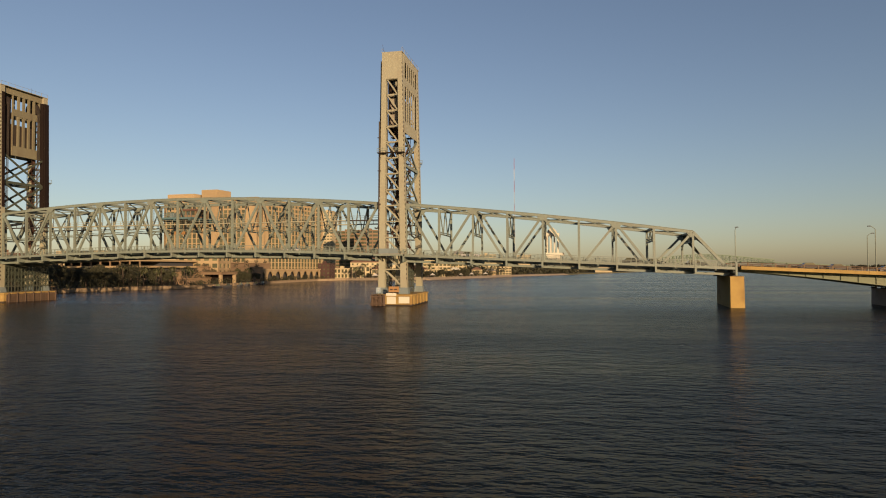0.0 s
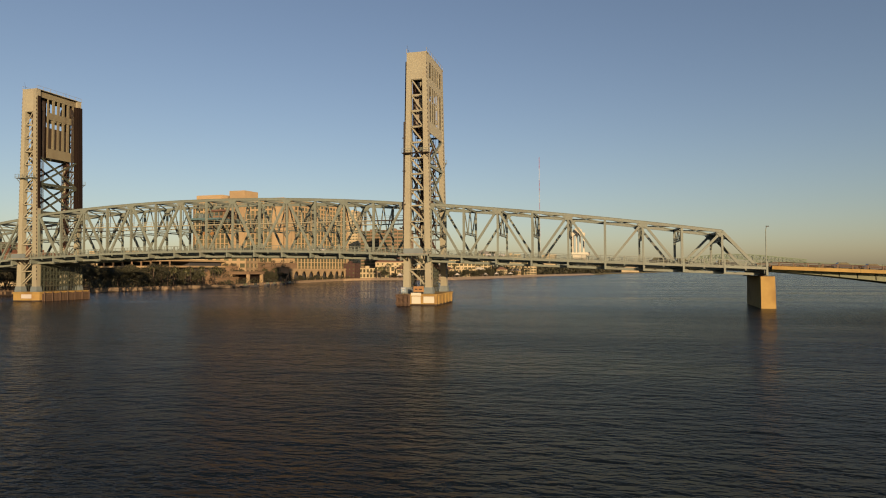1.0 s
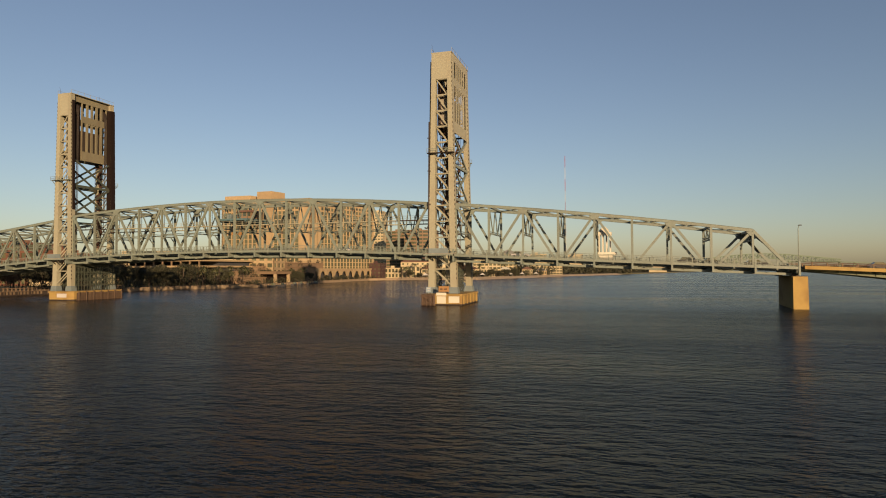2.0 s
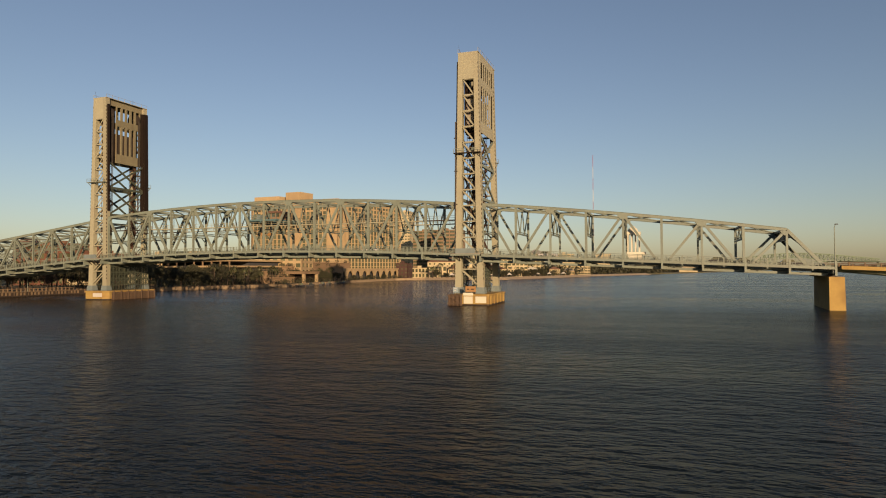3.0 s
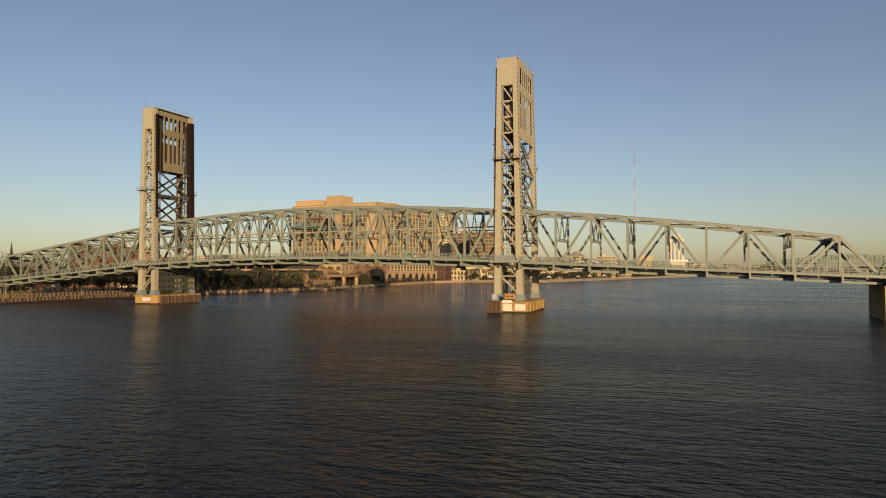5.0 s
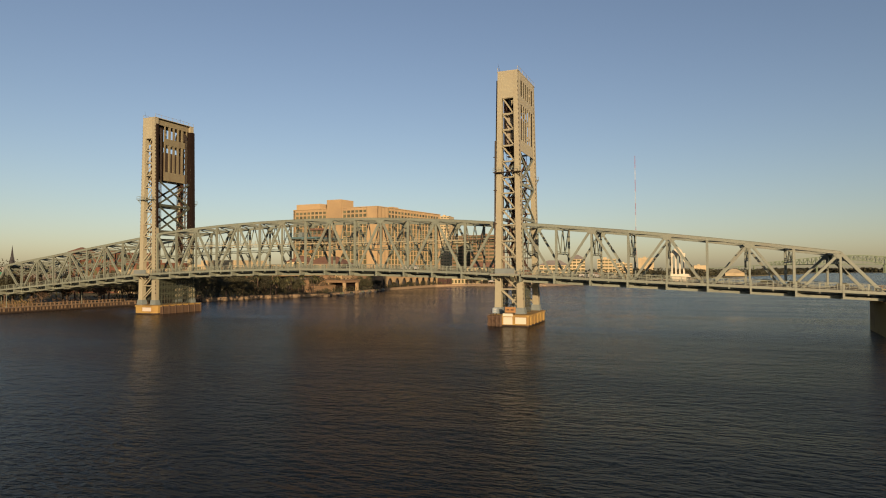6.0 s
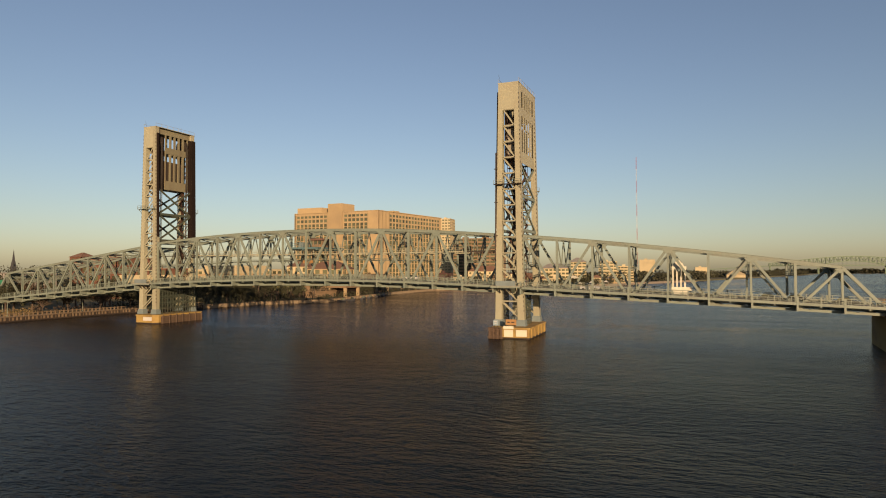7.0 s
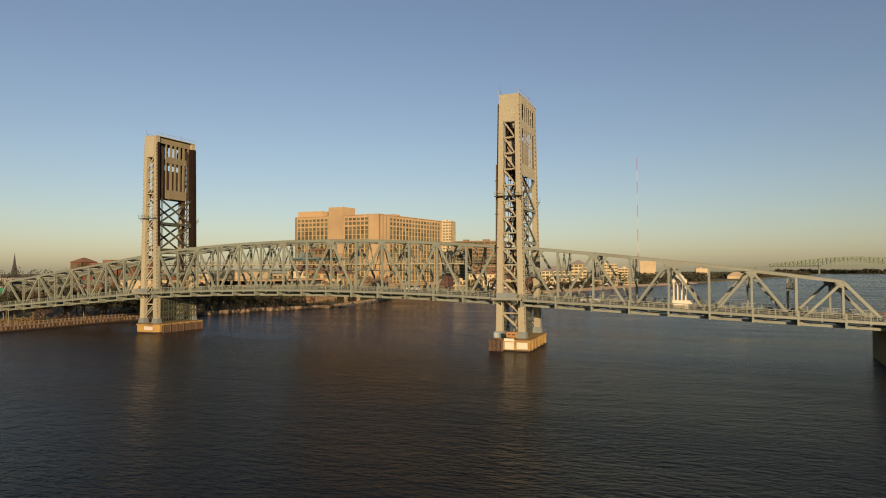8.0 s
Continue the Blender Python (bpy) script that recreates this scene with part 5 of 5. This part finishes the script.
length = (A1 - A0).length
m = Mesh()
m.hexa([ap3(0, -12, 1.3), ap3(0, -3.0, 1.3), ap3(length, -3.0, 1.3), ap3(length, -12, 1.3)], [ap3(0, -12, 8.6), ap3(0, -3.0, 8.6), ap3(length, -3.0, 8.6), ap3(length, -12, 8.6)])
part("back_wall", m, SLATE, arc)
na = 9
pitch = length / na
for k in range(na):
    m = Mesh()
    s0, s1 = k * pitch, (k + 1) * pitch
    r = pitch * 0.35
    c = (s0 + s1) / 2
    zs = 1.3 + 6.4 - r
    m.hexa([ap3(s0, -0.7, 1.3), ap3(s0, 0, 1.3), ap3(c - r, 0, 1.3), ap3(c - r, -0.7, 1.3)], [ap3(s0, -0.7, 8.6), ap3(s0, 0, 8.6), ap3(c - r, 0, 8.6), ap3(c - r, -0.7, 8.6)])
    m.hexa([ap3(c + r, -0.7, 1.3), ap3(c + r, 0, 1.3), ap3(s1, 0, 1.3), ap3(s1, -0.7, 1.3)], [ap3(c + r, -0.7, 8.6), ap3(c + r, 0, 8.6), ap3(s1, 0, 8.6), ap3(s1, -0.7, 8.6)])
    for j in range(10):
        a, b = math.pi * j / 10, math.pi * (j + 1) / 10
        x0, x1 = c - r * math.cos(a), c - r * math.cos(b)
        z0, z1 = zs + r * math.sin(a), zs + r * math.sin(b)
        m.hexa([ap3(x0, -0.7, z0), ap3(x0, 0, z0), ap3(x1, 0, z1), ap3(x1, -0.7, z1)], [ap3(x0, -0.7, 8.6), ap3(x0, 0, 8.6), ap3(x1, 0, 8.6), ap3(x1, -0.7, 8.6)])
    part("arch", m, HOTEL, arc)
m = Mesh()
m.hexa([ap3(-0.5, -12, 8.6), ap3(-0.5, 0.4, 8.6), ap3(length + 0.5, 0.4, 8.6), ap3(length + 0.5, -12, 8.6)], [ap3(-0.5, -12, 9.5), ap3(-0.5, 0.4, 9.5), ap3(length + 0.5, 0.4, 9.5), ap3(length + 0.5, -12, 9.5)])
part("cornice", m, HOTEL, arc)

# darker block closing the arcade
building("brick_building", "dark brick block closing the promenade arcade", (-162.5, 332), 3, 10, 12, 1.3, 13.5, 4, 3, 3, DARK_BRICK, "brick buildings", wide=0.4, high=0.4)

# open canopy building with lit columns on the quay
cp = thing("quay_pavilion", (-146, 160, 1.3), "flat-roofed quay pavilion on square tan columns", "pavilion")
m = Mesh()
m.box(-156, -140, 154, 170, 6.3, 7.6)
m.box(-156.4, -139.6, 153.6, 170.4, 7.6, 7.85)
part("roof_slab", m, BROWN, cp)
for x, y in ((-141, 155), (-151.2, 155), (-155, 155), (-141, 168.5)):
    m = Mesh()
    m.box(x - 0.7, x + 0.7, y - 0.7, y + 0.7, 1.3, 6.3)
    m.box(x - 0.85, x + 0.85, y - 0.85, y + 0.85, 1.3, 1.7)
    part("column", m, HOTEL, cp)
m = Mesh()
m.box(-155.5, -143, 160, 169.5, 1.3, 6.3)
part("back_wall", m, RUST, cp)
# stepped garden terraces between the decks and the hotel
tr = thing("garden_terraces", (-170, 180, 1.3), "stepped tan terraces with planters before the hotel", "terrace")
for k, (x0, x1, y0, y1, z) in enumerate(((-178, -150, 140, 168, 5.0), (-180, -154, 150, 190, 8.2), (-182, -157, 168, 230, 11.0), (-184, -162, 190, 250, 13.6))):
    m = Mesh()
    m.box(x0, x1, y0, y1, 1.3, z - 0.8)
    part("terrace_wall", m, BROWN, tr)
    m = Mesh()
    m.box(x0 - 0.3, x1 + 0.5, y0 - 0.5, y1, z - 0.8, z - 0.25)
    part("terrace_slab", m, BROWN, tr)
    m = Mesh()
    for h in (0.2, 0.6):
        m.box(x0, x1 + 0.4, y0 - 0.4, y0 - 0.3, z + h, z + h + 0.1)
        m.box(x1 + 0.3, x1 + 0.4, y0 - 0.4, y1, z + h, z + h + 0.1)
    for q in range(8):
        x = x0 + (x1 - x0) * q / 7
        m.box(x - 0.1, x + 0.1, y0 - 0.4, y0 - 0.3, z - 0.25, z + 0.7)
    part("terrace_railing", m, BROWN, tr)
    m = Mesh()
    for q in range(5):
        leaf_cloud(m, (x0 + (x1 - x0) * (q + 0.5) / 5, y0 + 0.9, z + 0.5), 1.5, 50, 0.35, random.Random(40 + 7 * k + q), 0.8)
        leaf_cloud(m, (x1 - 0.9, y0 + (y1 - y0) * (q + 0.5) / 5, z + 0.5), 1.5, 50, 0.35, random.Random(80 + 7 * k + q), 0.8)
    tagged(part("planting", m, LEAF, tr), kind="stuff")
# parking decks and low buildings behind the grove
pk = thing("parking_deck", (-190, 135, 1.3), "three-level tan parking deck with long dark openings", "parking garage")
for k in range(4):
    m = Mesh()
    m.box(-226, -164, 122, 170, 3.9 + 3.1 * k, 4.8 + 3.1 * k)
    part("floor_slab", m, HOTEL, pk)
for k in range(12):
    m = Mesh()
    x = -225.5 + k * 5.55
    m.box(x - 0.3, x + 0.3, 122.2, 122.8, 1.3, 13.2)
    part("column", m, BROWN, pk)
m = Mesh()
m.box(-224, -166, 140, 168, 1.3, 13.0)
part("inner_wall", m, SLATE, pk)
m = Mesh()
m.box(-214, -190, 124, 150, 14.2, 18.8)
part("stair_block", m, CREAM, pk)

building("low_office", "long low cream office with a strip of dark windows", (-252, 150), 4, 62, 26, 1.3, 16.5, 4, 14, 5, CREAM, "low buildings", single=True, wide=0.72, high=0.5)
building("warehouse", "plain yellow-cream windowless block in evening sun", (-246, 98), 2, 34, 20, 1.3, 13.5, 3, 0, 3, CREAM, "low buildings")
building("brick_building", "red brick block with terracotta roof", (-276, 96), 0, 30, 26, 1.3, 22.8, 5, 7, 5, BRICK, "brick buildings", roof_mat=TILE)
building("brick_building", "lower red brick wing with flat roof", (-245, 100), 0, 30, 20, 1.3, 17.0, 4, 7, 4, BRICK, "brick buildings", roof_mat=TILE)
building("brick_building", "square red brick tower with a hipped tile roof", (-275.5, 91), 0, 9, 9, 1.3, 23.6, 5, 2, 2, BRICK, "brick buildings", "hip", roof_mat=TILE)
building("tile_house", "tan house with a terracotta hipped roof", (-176, 168), 8, 24, 16, 1.3, 17.0, 4, 5, 3, HOTEL, "tiled houses", "hip", roof_mat=TILE)
building("tile_house", "small tan house with a terracotta hipped roof", (-196, 176), 5, 15, 14, 1.3, 18.5, 4, 3, 3, CREAM, "tiled houses", "hip", roof_mat=TILE)
building("dark_office", "dark grey low building among the bank trees", (-340, 60), 3, 60, 25, 1.3, 15.0, 3, 10, 4, GREY, "low buildings")
building("apartment_tower", "sunlit cream apartment tower with stacked balconies", (-242, 522), 8, 14, 22, 1.3, 75.5, 22, 4, 4, CREAM, "apartment towers", single=False, wide=0.7, high=0.42)
building("apartment_block", "brown apartment block with open balcony floors", (-203, 470), 6, 27, 22, 1.3, 49.0, 14, 5, 4, BROWN, "apartment blocks", single=False, wide=0.9, high=0.55)
building("apartment_block", "brown and cream apartment block by the river", (-166, 425), 8, 30, 22, 1.3, 46.5, 13, 5, 4, BROWN, "apartment blocks", single=False, wide=0.88, high=0.55)
building("apartment_block", "low cream riverside block with tall square openings", (-141, 352), 14, 15, 14, 1.3, 11.5, 2, 4, 3, CREAM, "riverside blocks", wide=0.62, high=0.7)
building("apartment_block", "cream riverside house behind palms", (-150, 372), 14, 30, 18, 1.3, 15.0, 4, 7, 4, CREAM, "riverside blocks", "hip", single=True, wide=0.4, high=0.45, roof_mat=TILE)
building("apartment_block", "cream riverside block with tall dark openings beside palms", (-158, 354), 8, 15, 12, 1.3, 9.6, 2, 5, 3, CREAM, "riverside blocks", wide=0.6, high=0.66)
building("riverside_house", "cream two-storey riverside house with tile roof", (-125, 354), 18, 13, 14, 1.3, 9.0, 2, 3, 3, CREAM, "riverside blocks", "hip", wide=0.55, high=0.6, roof_mat=TILE)
building("riverside_house", "cream riverside block with deep dark openings", (-111, 358), 18, 12, 14, 1.3, 10.5, 3, 4, 3, CREAM, "riverside blocks", wide=0.7, high=0.55)
building("riverside_house", "low white boat house with a grey roof", (-98, 360), 18, 10, 10, 1.3, 6.0, 1, 2, 2, CREAM_PAINT, "riverside blocks", "hip", wide=0.4, high=0.5, roof_mat=GREY)
building("long_roof_hall", "long low hall under a red tile roof", (-122, 392), 9, 28, 14, 1.3, 9.5, 2, 12, 3, BRICK, "long halls", "hip", wide=0.4, high=0.4, roof_mat=TILE)
building("long_roof_hall", "long cream hall under a red tile roof", (-97, 458), 9, 22, 12, 1.3, 7.0, 2, 9, 3, CREAM, "long halls", "hip", wide=0.4, high=0.4, roof_mat=TILE)
building("riverside_house", "small cream riverside house with tile roof", (-92, 384), 20, 9, 9, 1.3, 8.5, 2, 3, 3, CREAM, "riverside blocks", "hip", wide=0.45, high=0.5, roof_mat=TILE)
building("riverside_house", "pale low riverside wing with flat roof", (-84, 400), 20, 12, 12, 1.3, 8.5, 2, 5, 3, CREAM, "riverside blocks", wide=0.5, high=0.5)
building("riverside_house", "cream terrace of flats with deep balconies", (-98, 425), 12, 26, 16, 1.3, 17.5, 5, 7, 4, CREAM, "riverside blocks", "hip", wide=0.75, high=0.55, roof_mat=GREY)
building("riverside_house", "cream flats with balconies and a grey roof", (-84, 485), 10, 17, 16, 1.3, 24.0, 7, 4, 4, CREAM, "riverside blocks", "hip", wide=0.8, high=0.55, roof_mat=GREY)
building("riverside_house", "cream gabled boat house on the shore", (-77, 446), 15, 11, 9, 1.3, 8.0, 2, 4, 2, CREAM, "riverside blocks", "hip", wide=0.35, high=0.45, roof_mat=CREAM_PAINT)
building("riverside_house", "cream hipped house on the shore", (-65, 504), 15, 11, 10, 1.3, 8.0, 2, 4, 2, CREAM, "riverside blocks", "hip", wide=0.35, high=0.45, roof_mat=TILE)
building("riverside_house", "low tan boat shed by the water", (-57, 548), 12, 12, 10, 1.3, 6.5, 1, 4, 2, HOTEL, "riverside blocks", "hip", wide=0.5, high=0.5, roof_mat=GREY)
building("riverside_house", "stepped cream flats above the tree belt", (-68, 570), 8, 20, 18, 1.3, 25.0, 7, 5, 4, CREAM, "riverside blocks", single=False, wide=0.82, high=0.5)
building("riverside_house", "lower cream flats above the tree belt", (-51, 596), 8, 18, 16, 1.3, 20.0, 6, 5, 4, CREAM, "riverside blocks", single=False, wide=0.82, high=0.5)
building("white_block", "windowless cream industrial block above the woods", (-56, 905), 4, 24, 24, 1.3, 32.0, 4, 0, 0, CREAM, "far blocks")
building("white_block", "pale low cream block among the far woods", (25, 1020), 4, 20, 20, 1.3, 20.0, 4, 0, 0, CREAM, "far blocks")
building("white_block", "pale low shed with a broad hipped roof", (77, 1130), 4, 33, 28, 1.3, 6.5, 1, 0, 0, CREAM, "far blocks", "hip", roof_mat=CREAM)

# church steeple
ch = thing("church", (-416, 152, 1.3), "dark stone church with a slender pointed steeple", "church")
m = Mesh()
m.box(-417.4, -414.6, 150, 152.8, 1.3, 19.5)
part("tower", m, SLATE, ch)
m = Mesh()
m.prism([(-417.3, 150.1), (-414.7, 150.1), (-414.7, 152.7), (-417.3, 152.7)], 19.5, 23.5, 0.6)
m.prism([(-416.7, 150.7), (-415.3, 150.7), (-415.3, 152.1), (-416.7, 152.1)], 23.5, 32.0, 0.03)
part("spire", m, SLATE, ch)
m = Mesh()
m.box(-440, -420, 150, 175, 1.3, 14)
part("nave", m, SLATE, ch)

# guyed radio mast, red and white
mast = thing("radio_mast", (-117, 1500, 1.3), "very tall thin red and white radio mast", "mast")
for k in range(10):
    m = Mesh()
    z0, z1 = 1.3 + 30 * k, 1.3 + 30 * (k + 1)
    for dx, dy in ((-0.9, -0.5), (0.9, -0.5), (0, 1.0)):
        m.tube((-117 + dx, 1500 + dy, z0), (-117 + dx, 1500 + dy, z1), 0.17, n=4)
    for j in range(10):
        a, b = z0 + 3 * j, z0 + 3 * (j + 1)
        m.beam((-117.9, 1499.5, a), (-116.1, 1499.5, b), 0.16, 0.16)
        m.beam((-117.9, 1499.5, b), (-117, 1501, a), 0.16, 0.16)
    part("mast_section", m, RED if k % 2 else WHITE, mast)

# green road sign over the far end of the bridge
sg = thing("road_sign", (-193, 3, deck(-190)), "green overhead road sign by the bridge end", "road sign")
m = Mesh()
m.box(-194.5, -190.5, 2.9, 3.0, deck(-190) + 4.4, deck(-190) + 6.8)
part("board", m, GREEN_SIGN, sg)
for x in (-194.2, -190.8):
    m = Mesh()
    m.tube((x, 3.15, 1.3), (x, 3.15, deck(-190) + 6.8), 0.14)
    part("sign_post", m, STEEL, sg)

# far arched truss bridge on the horizon
hb = thing("far_truss_bridge", (560, 2450, 0), "distant pale green arched truss bridge over the river", "bridge")


def arch_low(x):
    u = abs(x - 515)
    return 30.0 + 16.0 * (1 - (u / 102) ** 2) if u < 102 else 30.0 - 0.009 * (u - 102)


def arch_top(x):
    u = abs(x - 515)
    return 61.5 - 5.5 * (u / 102) ** 2 if u < 102 else 56.0 - 0.111 * (u - 102)


def far_deck(x):
    return max(9.0, 30.0 - 0.06 * max(0.0, abs(x - 515) - 250))


def ribbon(xs, z, y, d, w):
    m = Mesh()
    m.loft([[(x, y - w, z(x) - d), (x, y + w, z(x) - d), (x, y + w, z(x) + d), (x, y - w, z(x) + d)] for x in xs])
    return m


xs_h = [515 + 13 * k for k in range(-40, 41)]
xs_t = [x for x in xs_h if abs(x - 515) < 262]
for y in (2445, 2463):
    part("deck_girder", ribbon(xs_h, far_deck, y, 1.2, 0.8), FAR_GREEN, hb)
    part("bottom_chord", ribbon(xs_t, arch_low, y, 1.2, 0.8), FAR_GREEN, hb)
    part("top_chord", ribbon(xs_t, arch_top, y, 1.2, 0.8), FAR_GREEN, hb)
    for k, (a, b) in enumerate(zip(xs_t, xs_t[1:])):
        m = Mesh()
        m.beam((a, y, arch_low(a)), (a, y, arch_top(a)), 1.7, 1.2)
        if k % 2:
            m.beam((a, y, arch_low(a)), (b, y, arch_top(b)), 1.7, 1.2)
        else:
            m.beam((a, y, arch_top(a)), (b, y, arch_low(b)), 1.7, 1.2)
        part("web_member", m, FAR_GREEN, hb)
        if abs(a - 515) < 90:
            m = Mesh()
            m.beam((a, y, far_deck(a)), (a, y, arch_low(a)), 0.4, 0.4)
            part("hanger", m, FAR_GREEN, hb)
for x in (60, 110, 160, 210, 258, 413, 617, 772, 820, 870, 920, 970):
    m = Mesh()
    for y in (2446, 2462):
        m.box(x - 1.8, x + 1.8, y - 2, y + 2, -2, far_deck(x) - 1)
    m.box(x - 1.5, x + 1.5, 2448, 2460, far_deck(x) - 5, far_deck(x) - 1.6)
    part("pier", m, FAR_GREEN, hb)


# small moored motor boats at the quay
def motor_boat(x, y, yaw, label):
    t = thing("motor_boat", (x, y, 0), label, "boat", "moored motor boats")
    t.rotation_euler = (0, 0, radians(yaw))
    m = Mesh()
    m.solid([(-3, -1.0, 0.9), (1.6, -1.0, 0.95), (3.2, 0, 1.15), (1.6, 1.0, 0.95), (-3, 1.0, 0.9), (-2.9, -0.7, -0.25), (1.3, -0.6, -0.25), (2.4, 0, -0.1), (1.3, 0.6, -0.25), (-2.9, 0.7, -0.25)],
            [(0, 1, 2, 3, 4), (9, 8, 7, 6, 5), (1, 0, 5, 6), (2, 1, 6, 7), (3, 2, 7, 8), (4, 3, 8, 9), (0, 4, 9, 5)])
    part("hull", m.data("hull"), SLATE, t)
    m = Mesh()
    m.prism([(-0.6, -0.7), (0.9, -0.6), (0.9, 0.6), (-0.6, 0.7)], 0.9, 1.9, 0.75)
    part("cabin", m.data("cabin"), GLASS, t)
    return t


for x, y, a in ((-130.5, 132, 75), (-131, 142, 80), (-134.5, 160, 98), (-137, 172, 100), (-139.5, 186, 99), (-141, 196, 97)):
    motor_boat(x + 2.2, y, a, "small dark motor boat moored at the quay")


# white market tents on the shore
def market_tent(x, y, w, label):
    t = thing("market_tent", (x, y, 1.3), label, "tent", "white tents on the shore")
    m = Mesh()
    m.prism([(x - w, y - w), (x + w, y - w), (x + w, y + w), (x - w, y + w)], 3.7, 5.4, 0.06)
    part("tent_roof", m, WHITE, t)
    for dx in (-0.92, 0.92):
        for dy in (-0.92, 0.92):
            m = Mesh()
            m.tube((x + dx * w, y + dy * w, 1.3), (x + dx * w, y + dy * w, 3.75), 0.06, n=6)
            part("tent_pole", m, WHITE, t)
    return t


for x, y, w in ((-118.5, 346, 2.2), (-109, 348.5, 1.8), (-94, 352, 2.6), (-86.5, 355, 1.8), (-77, 374, 2.0), (-64, 431, 2.4), (-58, 462, 2.0), (-50, 500, 2.4)):
    market_tent(x, y, w, "small white peaked tent on the shore")


# lamp posts on the riverwalk
for y in (-62, -38, -14, 12):
    street_lamp(-161.0, y, 1.42, 5.2, 0.9, "dark slim lamp post on the riverwalk")
